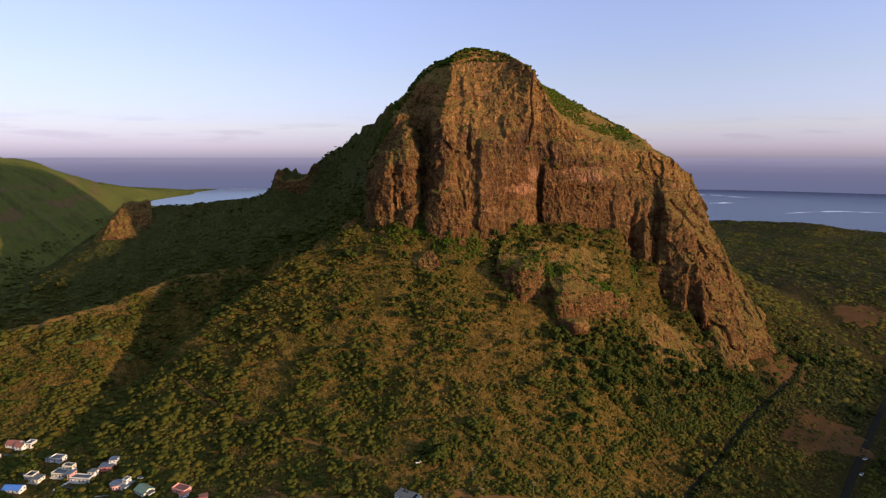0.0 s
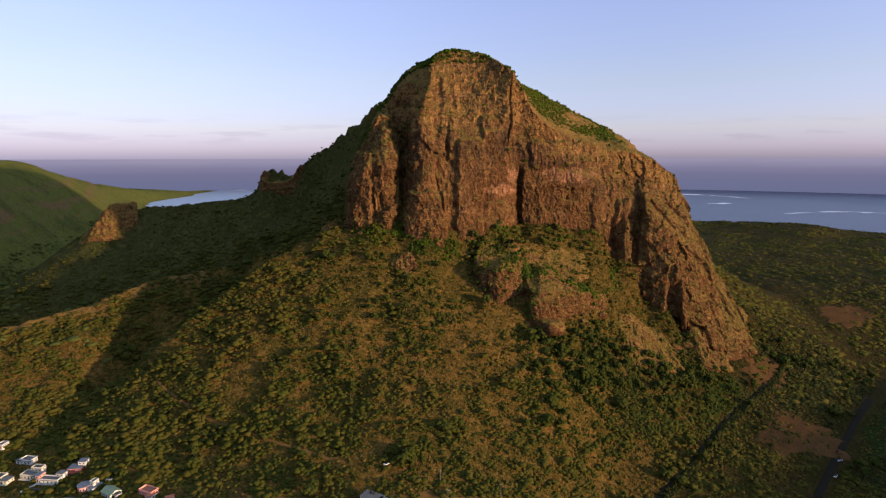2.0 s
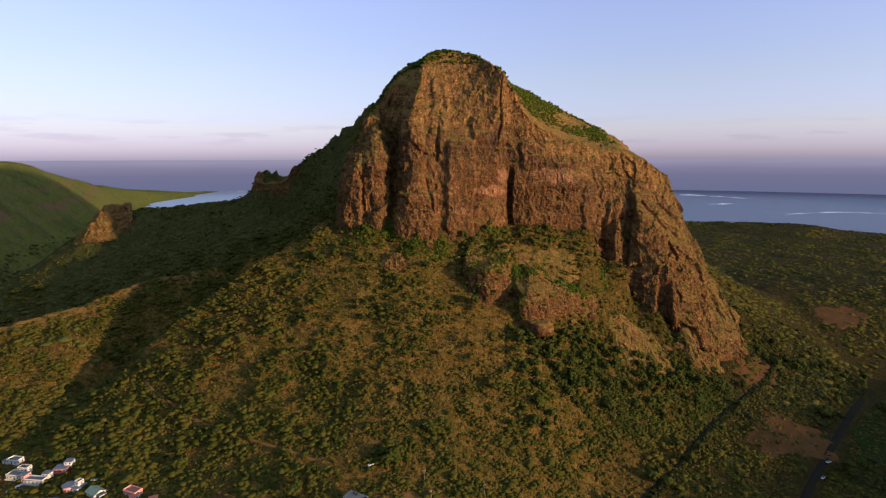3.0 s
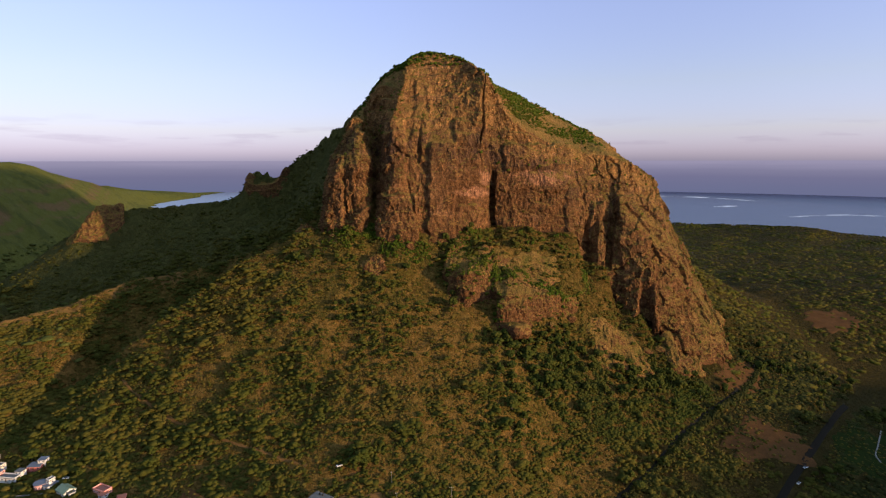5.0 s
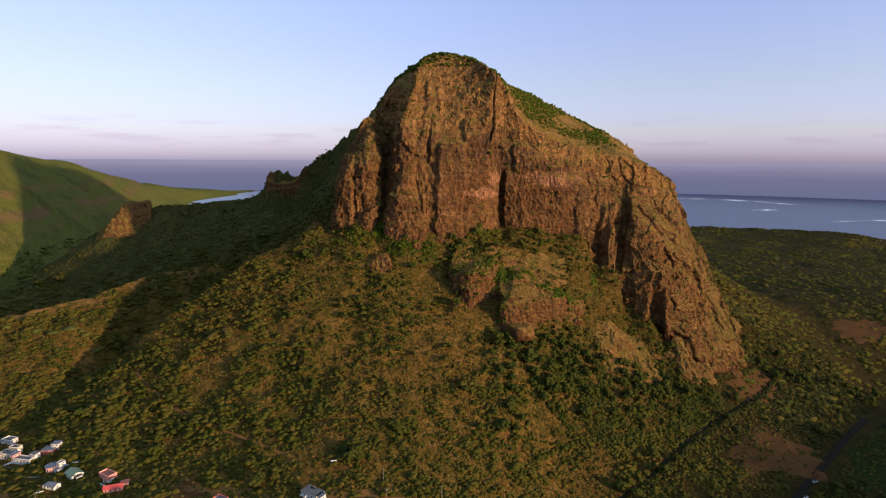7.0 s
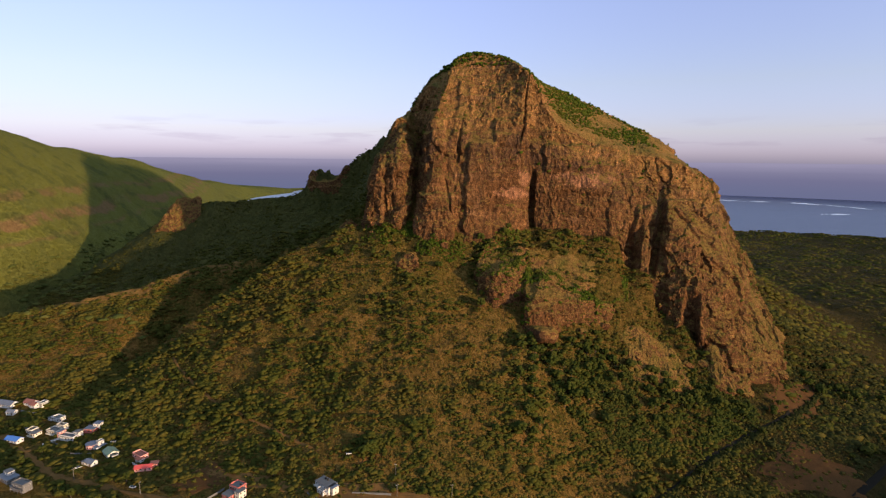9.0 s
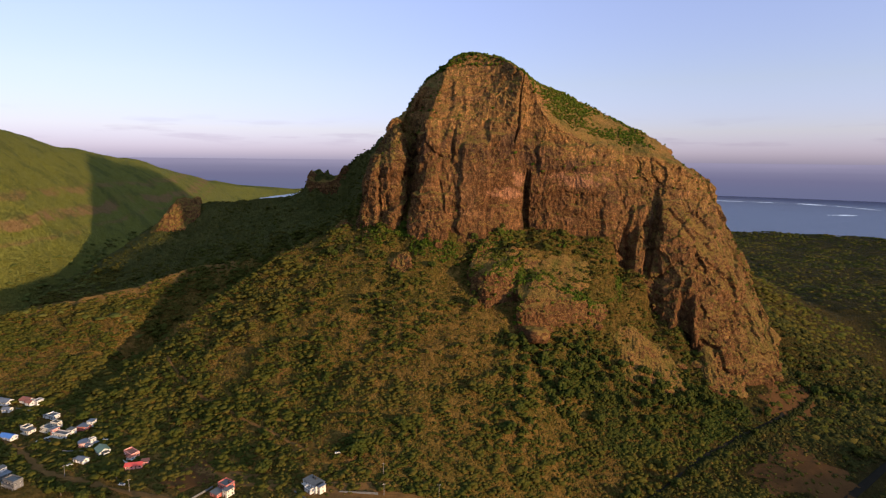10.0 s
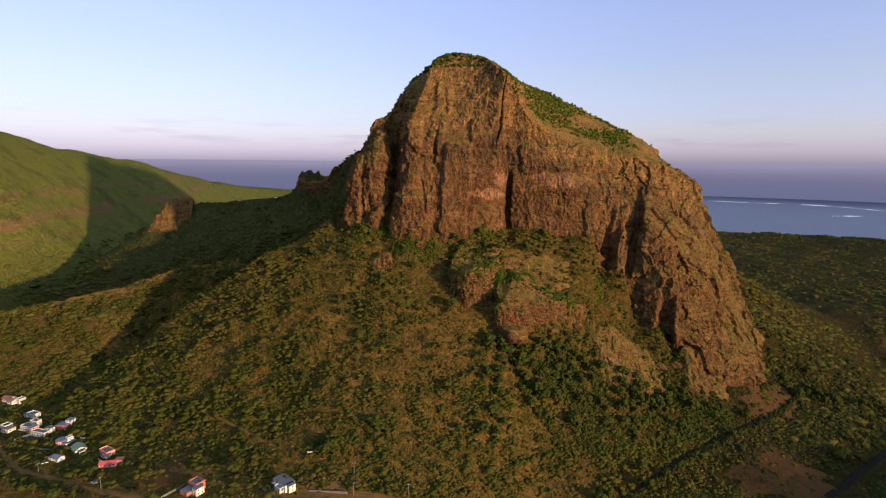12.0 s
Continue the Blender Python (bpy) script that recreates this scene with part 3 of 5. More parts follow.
def cliff_mesh(name, rows, steps, spacing, amp, slots=(), seed=0, bulges=(), least=0.32):
    """A rock face lofted through section lines, from the buried foot up and over to the back."""
    n = len(rows[0])
    lens = [max(np.linalg.norm(np.subtract(r[i + 1], r[i])) for r in rows[1:4]) for i in range(n - 1)]
    u = np.concatenate([np.linspace(i, i + 1, max(2, int(L / spacing)), endpoint=False) for i, L in enumerate(lens)] + [[n - 1]])
    secs = [spline(r, u) for r in rows]
    cols = []
    for k, cnt in enumerate(steps):
        t = np.linspace(0, 1, cnt, endpoint=k == len(steps) - 1)[:, None, None]
        a, b = secs[k][None], secs[k + 1][None]
        cols.append(a + (b - a) * t)
    p = np.concatenate(cols).transpose(1, 0, 2)
    # soften the corners between sections, then press the relief in along the normals
    for _ in range(4):
        p[:, 1:-1] = 0.5 * p[:, 1:-1] + 0.25 * (p[:, :-2] + p[:, 2:])
    du, dv = np.gradient(p, axis=0), np.gradient(p, axis=1)
    nn = np.cross(du, dv)
    nn /= np.linalg.norm(nn, axis=2, keepdims=True) + 1e-9
    x, y, z = p[..., 0], p[..., 1], p[..., 2]
    steepness = np.clip(1.15 - np.abs(nn[..., 2]), least, 1)
    s = np.cumsum(np.concatenate([[0], np.linalg.norm(np.diff(secs[2], axis=0), axis=1)]))[:, None] + 0 * z
    warp = 6 * fbm(s / 40, z / 40, 0, 3, seed + 1)
    columns = 1 - np.abs(fbm((s + warp) / 17, z / 60, 0.3, 3, seed + 2))
    # the sloping foot of the grassy cap, the smooth wall below it, the broken ribs at either end
    level = z + 0.37 * np.maximum(0, x - 90) + 9 * fbm(s / 45, z / 45, 0, 3, seed + 13)
    upper = sstep(238, 256, level)
    slab = sstep(22, 44, x) * sstep(198, 178, x) * (1 - upper)
    ribbed = sstep(196, 228, x) + 0.6 * sstep(0, -24, x)
    bed = (z + 0.3 * np.maximum(0, x - 90) + 6 * fbm(s / 50, z / 40, 0, 4, seed + 4)) / 12.5
    saw = bed - np.floor(bed)
    bench = np.where(saw < 0.78, saw / 0.78, (1 - saw) / 0.22) - 0.5
    bench = bench * sstep(-0.25, 0.45, fbm(s / 34, np.floor(bed) * 3.1, 2, 3, seed + 5) + 0.2)
    xw, yw, zw = (q + 1.6 * vnoise(x / 5, y / 5, z / 5, seed + k) for q, k in ((x, 41), (y, 42), (z, 43)))
    disp = (0.25 + 1.3 * ribbed) * (columns - 0.7) + 2.4 * fbm(s / 40, z / 34, 1.5, 3, seed + 6) + (0.7 + 2.6 * upper + 0.5 * ribbed) * bench
    disp = disp + (1.5 - 0.9 * slab + 1.8 * ribbed) * facets(xw, yw, zw, 15.0, seed + 50) + (1.15 - 0.55 * slab + 0.3 * ribbed) * facets(xw, yw, zw, 6.0, seed + 60)
    disp = disp + (0.6 - 0.2 * slab) * facets(xw, yw, zw, 2.7, seed + 70, 1.3) + 0.35 * fbm(s / 1.7, z / 2.6, 4, 2, seed + 7)
    disp = disp + (0.8 + 2.0 * ribbed + 0.5 * upper) * facets(xw, yw, zw, 32.0, seed + 80, 1.7)
    disp = amp * steepness * disp
    for xa, xb, za, zb, out in bulges:
        e = 2.5 * fbm(z / 12, s / 30, xa, 3, seed + 9)
        f = 2.0 * fbm(s / 10, z / 30, zb, 3, seed + 10)
        disp = disp + out * sstep(xa - 2, xa + 2, x + e) * sstep(xb + 2, xb - 2, x + e) * sstep(za - 3, za + 3, z + f) * sstep(zb + 2, zb - 2, z + f) * (np.abs(nn[..., 2]) < 0.95)
    for x0, z0, x1, z1, wide, deep in slots:
        t = np.clip((z - z0) / (z1 - z0), 0, 1)
        off = np.abs(x - (x0 + (x1 - x0) * t) + 1.1 * fbm(z / 14, 0, x0, 4, seed + 8))
        ends = sstep(z0 - 5, z0 + 4, z) * sstep(z1 + 6, z1 - 6, z)
        disp = disp - deep * sstep(wide, wide * 0.35, off) * ends * (0.35 + 0.65 * sstep(z1 + 8, z0 + 0.45 * (z1 - z0), z)) * (np.abs(nn[..., 2]) < 0.9)
    p = p + nn * disp[..., None] * SIDE
    return mesh_of(name, p.reshape(-1, 3), grid_faces(p.shape[0], p.shape[1]), ROCK, False)


SIDE = 1.0
SLOTS = [(102, 150, 100, 210, 3.6, 11), (87, 240, 94, 314, 1.4, 4.5), (199, 108, 203, 160, 9, 13), (220, 112, 231, 198, 4.5, 9), (251, 48, 256, 94, 8, 12), (-22, 148, -24, 192, 3.2, 7), (25, 220, 28, 256, 2.2, 4),
         (30, 138, 12, 205, 2.0, 3), (-48, 152, -50, 205, 2.4, 3.5)]
BULGES = [(-14, 24, 130, 187, 6), (-2, 12, 187, 262, 3), (36, 62, 128, 238, 3.5), (20, 36, 240, 300, 2.5), (62, 92, 236, 262, 3), (112, 196, 212, 236, 4), (124, 178, 148, 190, -2.5), (232, 264, 60, 182, 5),
          (-68, -50, 150, 226, 3.5), (-40, -28, 150, 250, 2.5), (204, 218, 112, 176, 5), (64, 84, 150, 176, 2.5)]
deep_row = [(x + 0, y + 8, z - 40) for x, y, z in FOOT]
back_row = [(x * 0.9, y + 60, z - 45 if i < 9 else z - 75) for i, (x, y, z) in enumerate(CREST)]
mountain = tagged(new("mountain"), "steep brown basalt mountain with grassy ledges and cap", "mountain")
part("rock_face", cliff_mesh("rock_face", [deep_row, FOOT, MID, RIM, CREST, back_row], (14, 78, 78, 48, 14), 1.1, 1.0, SLOTS, 20, BULGES), ROCK, mountain)


# ---- rock outcrops on the slopes ----
def outcrop(line, rise, lean, back, label, seed, spacing=1.0, amp=0.5, ups=()):
    """A band of rock that stands out of the slope along a line of ground places; it tapers at both ends."""
    n = len(line)
    foot = [(x, y, float(height(x, y)) - 1.0) for x, y in line]
    up = [rise * (0.45 + 0.55 * math.sin(math.pi * (i + 0.5) / n)) for i in range(n)]
    up = list(ups) or up
    cx, cy = sum(p[0] for p in line) / n, sum(p[1] for p in line) / n + back
    def inward(p, k, dz):
        dx, dy = cx - p[0], cy - p[1]
        q = math.hypot(dx, dy) + 1e-6
        k = min(k, q * 0.85)
        return (p[0] + dx / q * k, p[1] + dy / q * k, p[2] + dz)
    deep = [(x, y, z - 14) for x, y, z in foot]
    mid = [inward(p, lean * 0.35, u * 0.55) for p, u in zip(foot, up)]
    rim = [inward(p, lean, u) for p, u in zip(foot, up)]
    crest = [inward(p, lean + back * 0.55, 0) for p in foot]
    crest = [(x, y, max(float(height(x, y)) + 0.8, r[2] - 0.5)) for (x, y, z), r in zip(crest, rim)]
    rear = [inward(p, lean + back, 0) for p in foot]
    rear = [(x, y, float(height(x, y)) - 4) for x, y, z in rear]
    k = max(6, int(rise / spacing))
    me = cliff_mesh("rock_outcrop", [deep, foot, mid, rim, crest, rear], (6, k // 2 + 3, k // 2 + 3, 8, 8), spacing, amp, (), seed)
    return tagged(part("rock_outcrop", me, ROCK), label, "rock")


# the lower tier: a buttress that stands out below the main face, with a bushy top
TIER = [(66, 552, 148), (55, 530, 141), (49, 511, 126), (55, 496, 122), (69, 487, 121), (83, 489, 119), (93, 491, 112), (98, 479, 104), (109, 474, 103), (122, 480, 102), (135, 487, 100), (151, 493, 97), (168, 505, 93),
        (182, 517, 92), (193, 531, 99), (198, 548, 110)]


def buttress(line, heart, lean, rise, label, seed, amp):
    """A steep front along a line of places with rim heights; its top climbs back into the hill."""
    foot, rim, crest, rear = [], [], [], []
    for x, y, top in line:
        z = float(height(x, y)) - 1.5
        d = Vector((heart[0] - x, heart[1] - y)).normalized()
        top = max(top, z + 2.5)
        foot.append((x, y, z))
        rim.append((x + d.x * lean, y + d.y * lean, top))
        k = lean + 4
        while k < 75 and float(height(x + d.x * k, y + d.y * k)) < top + rise * (k - lean):
            k += 1.5
        q = (x + d.x * k, y + d.y * k)
        crest.append((*q, min(float(height(*q)) + 0.6, top + rise * (k - lean))))
        w = (x + d.x * (k + 8), y + d.y * (k + 8))
        rear.append((*w, float(height(*w)) - 5))
    deep = [(x, y, z - 12) for x, y, z in foot]
    mid = [(0.62 * a[0] + 0.38 * b[0], 0.62 * a[1] + 0.38 * b[1], 0.42 * a[2] + 0.58 * b[2]) for a, b in zip(foot, rim)]
    me = cliff_mesh("rock_buttress", [deep, foot, mid, rim, crest, rear], (6, 20, 20, 44, 6), 1.0, amp, [(97, 85, 96, 118, 3.5, 5), (60, 95, 62, 118, 2, 2)], seed, [(100, 128, 60, 96, 2.5)], 0.8)
    return tagged(part("rock_buttress", me, ROCK), label, "rock")


buttress(TIER, (120, 590), 6, 0.42, "brown rock buttress with bushy ledges below the main cliff", 41, 1.15)
outcrop([(303, 556), (308, 543), (321, 538), (336, 545), (347, 560), (349, 574)], 17, 7, 16, "reddish rock outcrop at the end of the cliff", 44, 1.0, 0.6)
outcrop([(262, 528), (272, 514), (286, 508), (298, 516), (302, 528)], 15, 7, 14, "brown rock buttress at the cliff foot", 48, 1.0, 0.6)
outcrop([(-252, 818), (-247, 799), (-236, 791), (-215, 794), (-196, 803), (-180, 812)], 20, 3, 14, "dark rock step on the shaded ridge", 49, 1.4, 0.8)


def boulder(x, y, r, seed, label, z=None):
    """A weathered block: a ragged, angular lump half sunk in the slope."""
    bm = bmesh.new()
    bmesh.ops.create_icosphere(bm, subdivisions=4, radius=1.0)
    c = np.array([list(v.co) for v in bm.verts])
    f = np.array([[w.index for w in q.verts] for q in bm.faces])
    bm.free()
    rng = np.random.default_rng(seed)
    for _ in range(9):
        d = rng.normal(size=3)
        d /= np.linalg.norm(d)
        k = rng.uniform(0.55, 0.85)
        over = c @ d - k
        c = c - np.where(over > 0, over, 0)[:, None] * d * 0.9
    c = c * (1 + 0.07 * fbm(c[:, 0] * 3, c[:, 1] * 3, c[:, 2] * 3, 3, seed))[:, None] * np.array([rng.uniform(0.9, 1.3), rng.uniform(0.8, 1.1), rng.uniform(0.75, 1.15)]) * r
    c = c + (x, y, float(height(x, y)) + 0.15 * r if z is None else z)
    return tagged(part("boulder", mesh_of("boulder", c, f, ROCK, False), ROCK), label, "rock", "boulders")


boulder(255, 714, 9, 3, "dark rock knob on the mountain crest", 234)
boulder(115, 471, 13, 1, "large brown boulder below the rock band", float(height(115, 471)) + 7)
for i_, (bx, by, br) in enumerate(((198, 492, 4), (211, 480, 3.5), (232, 490, 4), (246, 512, 5), (300, 534, 5), (330, 539, 5), (340, 550, 6), (282, 510, 5), (262, 519, 5), (150, 489, 4), (172, 505, 4), (60, 485, 4), (-60, 541, 3), (18, 530, 4))):
    boulder(bx, by, br, 10 + i_, "brown weathered boulder half sunk in the slope")


def rock_patch(centre, radii, turn, rise, label, seed, tilt=(0.0, 0.0)):
    """Bare bedrock that swells out of the ground, broken into steps and blocks."""
    n = 90
    uu, vv = np.meshgrid(np.linspace(-1, 1, n), np.linspace(-1, 1, n), indexing="ij")
    x = centre[0] + uu * radii[0] * math.cos(turn) - vv * radii[1] * math.sin(turn)
    y = centre[1] + uu * radii[0] * math.sin(turn) + vv * radii[1] * math.cos(turn)
    r2 = uu ** 2 + vv ** 2 + 0.35 * fbm(uu * 2, vv * 2, seed, 3, seed)
    body = np.clip(1 - r2, 0, 1) ** 0.55
    step = rise * 0.22
    q = rise * body * (0.75 + 0.35 * fbm(x / 14, y / 14, 0, 3, seed + 1) + tilt[0] * uu + tilt[1] * vv)
    q = 0.45 * q + 0.55 * (np.floor(q / step) + sstep(0.55, 1.0, q / step - np.floor(q / step))) * step
    q = q + body * (0.16 * min(rise, 8) * fbm(x / 4, y / 4, 0, 4, seed + 2) + 0.10 * min(rise, 8) * lattice(np.floor(x / 2.6), np.floor(y / 2.6), 0 * x, seed))
    z = height(x, y) + np.where(r2 < 1, q, -1.5)
    return tagged(part("bedrock", mesh_of("bedrock", np.stack([x, y, z], -1).reshape(-1, 3), grid_faces(n, n), ROCK, False), ROCK), label, "rock")


rock_patch((217, 500), (30, 22), 0.3, 7, "rough broken bedrock below the cliff", 71)
rock_patch((140, 530), (26, 14), 0.3, 3, "brown ledgy bedrock on top of the buttress", 78)
rock_patch((105, 525), (20, 12), 0.0, 3, "brown ledgy bedrock on top of the buttress", 79)
rock_patch((-16, 513), (13, 10), 0.0, 9, "small brown rock outcrop among bushes", 72)
rock_patch((-94, 570), (13, 11), 0.2, 10, "pale weathered rock at the cliff foot", 73)
rock_patch((-442, 757), (36, 32), 0.5, 15, "orange sunlit rock knoll at the end of the saddle", 74, (0.45, 0.1))
rock_patch((285, 518), (24, 16), 0.5, 9, "brown broken rock at the cliff foot", 75)
rock_patch((322, 550), (24, 16), 0.6, 10, "reddish rock shoulder at the end of the cliff", 76)


# ---- plants ----
def ball(sub, jitter, seed):
    bm = bmesh.new()
    bmesh.ops.create_icosphere(bm, subdivisions=sub, radius=1.0)
    rnd = random.Random(seed)
    v = np.array([list(q.co * (1 + jitter * (rnd.random() * 2 - 1))) for q in bm.verts])
    f = np.array([[w.index for w in q.verts] for q in bm.faces])
    bm.free()
    return v, f


def clump(lumps, sub, jitter, seed, flat=0.75, spread=0.6):
    """A bush or crown of several ragged lumps, about one unit in radius, standing on zero."""
    rnd = random.Random(seed)
    vs, fs, n = [], [], 0
    for i in range(lumps):
        v, f = ball(sub, jitter, seed * 31 + i)
        r = 1.0 if lumps == 1 else rnd.uniform(0.38, 0.62)
        a, q = rnd.uniform(0, 6.283), spread * math.sqrt(rnd.random()) if lumps > 1 else 0
        h = rnd.uniform(0.35, 0.95) * (1.15 - 0.5 * q) if lumps > 1 else 0.6
        vs.append(v * (r, r, r * flat) + (q * math.cos(a), q * math.sin(a), h))
        fs.append(f + n)
        n += len(v)
    return np.concatenate(vs), np.concatenate(fs)


def scatter(name, kinds, pos, size, mat, seed, tall=1.0):
    """Many plants in one mesh: pos n x 3, size n."""
    rng = np.random.default_rng(seed)
    which = rng.integers(0, len(kinds), len(pos))
    vs, fs, n = [], [], 0
    for k, (v, f) in enumerate(kinds):
        sel = np.nonzero(which == k)[0]
        if not len(sel):
            continue
        a = rng.uniform(0, 6.283, len(sel))
        sx, sy, sz = (size[sel] * rng.uniform(0.75, 1.25, len(sel)) for _ in range(3))
        x = v[None, :, 0] * sx[:, None]
        y = v[None, :, 1] * sy[:, None]
        ca, sa = np.cos(a)[:, None], np.sin(a)[:, None]
        q = np.stack([x * ca - y * sa, x * sa + y * ca, v[None, :, 2] * tall * sz[:, None]], -1) + pos[sel][:, None, :]
        vs.append(q.reshape(-1, 3))
        fs.append((f[None] + n + np.arange(len(sel))[:, None, None] * len(v)).reshape(-1, 3))
        n += len(sel) * len(v)
    return new(name, mesh_of(name, np.concatenate(vs), np.concatenate(fs), mat, True))


def inside(x, y, poly):
    r = np.zeros(np.shape(x), bool)
    for (x0, y0), (x1, y1) in zip(poly, poly[1:] + poly[:1]):
        c = ((y0 > y) != (y1 > y)) & (x < (x1 - x0) * (y - y0) / (y1 - y0 + 1e-9) + x0)
        r ^= c
    return r


MASSIF = [(p[0], p[1]) for p in FOOT] + [(380, 900), (-60, 820)]
VILLAGE = [(-420, 250), (-360, 400), (-300, 392), (-255, 368), (-150, 346), (-60, 332), (40, 345), (60, 300), (60, 250)]
PLOTS = []   # clear ground: x, y, radius
TRACK = [(-256, 483), (-230, 450), (-209, 426), (-176, 404), (-146, 388), (-108, 374), (-74, 362), (-40, 350)]
LANE = [(-300, 338), (-251, 316), (-219, 301), (-199, 297), (-178, 296), (-120, 290), (-50, 296), (-12, 311), (30, 324), (110, 332), (190, 325), (260, 330)]
CREST_LINE = [(-236, 584), (-290, 578), (-345, 530), (-400, 497)]
FIELDS = [((343, 524), (34, 22), 0.7), ((318, 432), (40, 26), 0.4), ((-112, 314), (13, 22), -0.3), ((412, 440), (34, 52), -0.7), ((556, 708), (52, 26), 0.5), ((470, 770), (80, 45), 0.3)]


def spots(n, x0, x1, y0, y1, seed):
    rng = np.random.default_rng(seed)
    return rng.uniform(x0, x1, n), rng.uniform(y0, y1, n), rng


def clear_of(x, y, grow=0.0, crops=True):
    ok = ~inside(x, y, MASSIF)
    for line, w in ((TRACK, 1.6), (ROAD, 8), (LANE, 5), (STREAM, 2.6), (CREST_LINE, 2)):
        ok &= nearest(x, y, flat(line))[0] > w + grow
    for (cx, cy), (rx, ry), a in FIELDS if crops else ():
        u, v = (x - cx) * math.cos(a) + (y - cy) * math.sin(a), -(x - cx) * math.sin(a) + (y - cy) * math.cos(a)
        ok &= ((u / rx) ** 2 + (v / ry) ** 2 + 0.5 * vnoise(x / 9, y / 9, 3, 91) > 0.7) | (lattice(np.round(x * 7), np.round(y * 7), 0 * x, 5) > 0.6)
    for cx, cy, r in PLOTS:
        ok &= np.hypot(x - cx, y - cy) > r + grow
    return ok


HOUSES = [  # x, y, turn, kind
    (-318, 383, -8, "villa"), (-341, 379, -4, "shed"), (-325, 369, 5, "hut"), (-278, 368, -12, "block"), (-277, 345, -6, "terrace"), (-264, 351, -6, "terrace_high"), (-246, 345, -6, "long_white"),
    (-236, 357, 8, "red_blue"), (-216, 337, -20, "bow"), (-196, 331, -30, "gable"), (-199, 316, -10, "cottage"), (-172, 332, -22, "red_flat"), (-158, 318, 24, "red_gable"),
    (-80, 304, -18, "brick_grey"), (-24, 320, -28, "white_terrace"), (-239, 289, -16, "grey_a"), (-219, 281, -10, "grey_b"), (-283, 333, -4, "blue_low")]
PLOTS += [(x, y, 8.5) for x, y, a, k in HOUSES]

# scrub on the near slopes
SHRUBS = [clump(3, 1, 0.4, 4, 0.8, 0.7), clump(4, 1, 0.4, 5, 0.8, 0.8), clump(5, 1, 0.42, 7, 0.8, 0.9), clump(5, 1, 0.42, 9, 0.75, 0.9)]
x, y, rng = spots(42000, -560, 470, 285, 660, 51)
cover = 0.9 * fbm(x / 60, y / 60, 0, 4, 61) + 0.9 * fbm(x / 16, y / 16, 0, 2, 62) - 0.35 * np.exp(-(((x - 20) / 120) ** 2 + ((y - 410) / 60) ** 2))
cover = cover + 0.7 * sstep(0, -110, x) * sstep(480, 410, y) + 0.6 * sstep(-170, -260, x) * sstep(410, 480, y) * sstep(590, 560, y) + 1.1 * sstep(320, 380, x) + 0.9 * np.exp(-((x - 200) ** 2 + (y - 450) ** 2) / 90 ** 2)
cover = cover + 0.45 * np.exp(-(((x + 10) / 100) ** 2 + ((y - 500) / 35) ** 2))
cover = cover + 0.9 * np.exp(-(nearest(x, y, flat([(60, 530), (85, 552), (120, 556)]))[0] / 14) ** 2)
keep = clear_of(x, y) & (rng.random(len(x)) < np.clip(0.5 + 0.6 * cover, 0.14, 0.97)) & ~(inside(x, y, VILLAGE) & (rng.random(len(x)) < 0.25))
x, y, cover = x[keep], y[keep], cover[keep]
size = np.clip(np.random.default_rng(52).lognormal(0.8, 0.36, len(x)), 1.0, 4.4) * (1 + 0.4 * np.clip(cover, -0.6, 0.8)) * (1 + 0.25 * sstep(-20, -120, x))
# scrub on the plain: darker plants, toned down further for the dim light there
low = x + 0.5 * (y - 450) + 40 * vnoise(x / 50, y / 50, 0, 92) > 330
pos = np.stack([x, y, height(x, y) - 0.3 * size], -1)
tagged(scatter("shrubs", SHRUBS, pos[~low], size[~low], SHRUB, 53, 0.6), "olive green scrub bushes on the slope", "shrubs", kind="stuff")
tagged(scatter("plain_scrub", SHRUBS, pos[low], size[low], SCRUB_DIM, 54, 0.45), "dark green dense scrub on the plain", "shrubs", kind="stuff")

# low bushes on the shaded flank and the saddle
x, y, rng = spots(9000, -520, -30, 570, 840, 101)
keep = clear_of(x, y) & (rng.random(len(x)) < np.clip(0.5 + 0.5 * fbm(x / 40, y / 40, 0, 3, 102), 0.1, 0.9)) & (height(x, y) > 45)
x, y = x[keep], y[keep]
size = rng.uniform(1.4, 3.4, len(x))
tagged(scatter("flank_bushes", SHRUBS[:2], np.stack([x, y, height(x, y) - 0.45 * size], -1), size, SHRUB, 103, 0.7), "dark green bushes on the shaded saddle", "shrubs", kind="stuff")

# dry tussocks between the bushes
x, y, rng = spots(15000, -420, 430, 290, 600, 54)
keep = clear_of(x, y, -1, False)
x, y = x[keep], y[keep]
size = rng.uniform(0.45, 1.35, len(x))
tagged(scatter("tussocks", [clump(1, 1, 0.4, 13), clump(1, 1, 0.4, 14)], np.stack([x, y, height(x, y) - 0.3 * size], -1), size, TUSSOCK, 55, 0.8), "dry brown grass tussocks and low scrub", "grass", kind="stuff")

# woods far off
WOODS = [clump(1, 1, 0.4, 21), clump(1, 1, 0.42, 22), clump(1, 1, 0.45, 23)]
x, y, rng = spots(50000, 330, 1500, 480, 1800, 56)
cover = fbm(x / 120, y / 120, 0, 4, 63)
keep = clear_of(x, y, 2) & (rng.random(len(x)) < np.clip(0.72 + 0.6 * cover, 0.25, 1)) & (height(x, y) > SEA_Z + 6)
x, y = x[keep], y[keep]
size = 2.4 + 4.2 * rng.random(len(x)) ** 1.4
tagged(scatter("woodland", WOODS, np.stack([x, y, height(x, y) - 0.45 * size], -1), size, SHRUB, 57, 0.42), "dark green dense woodland on the coastal plain", "woods", kind="stuff")
x, y, rng = spots(24000, -1500, -180, 480, 1700, 58)
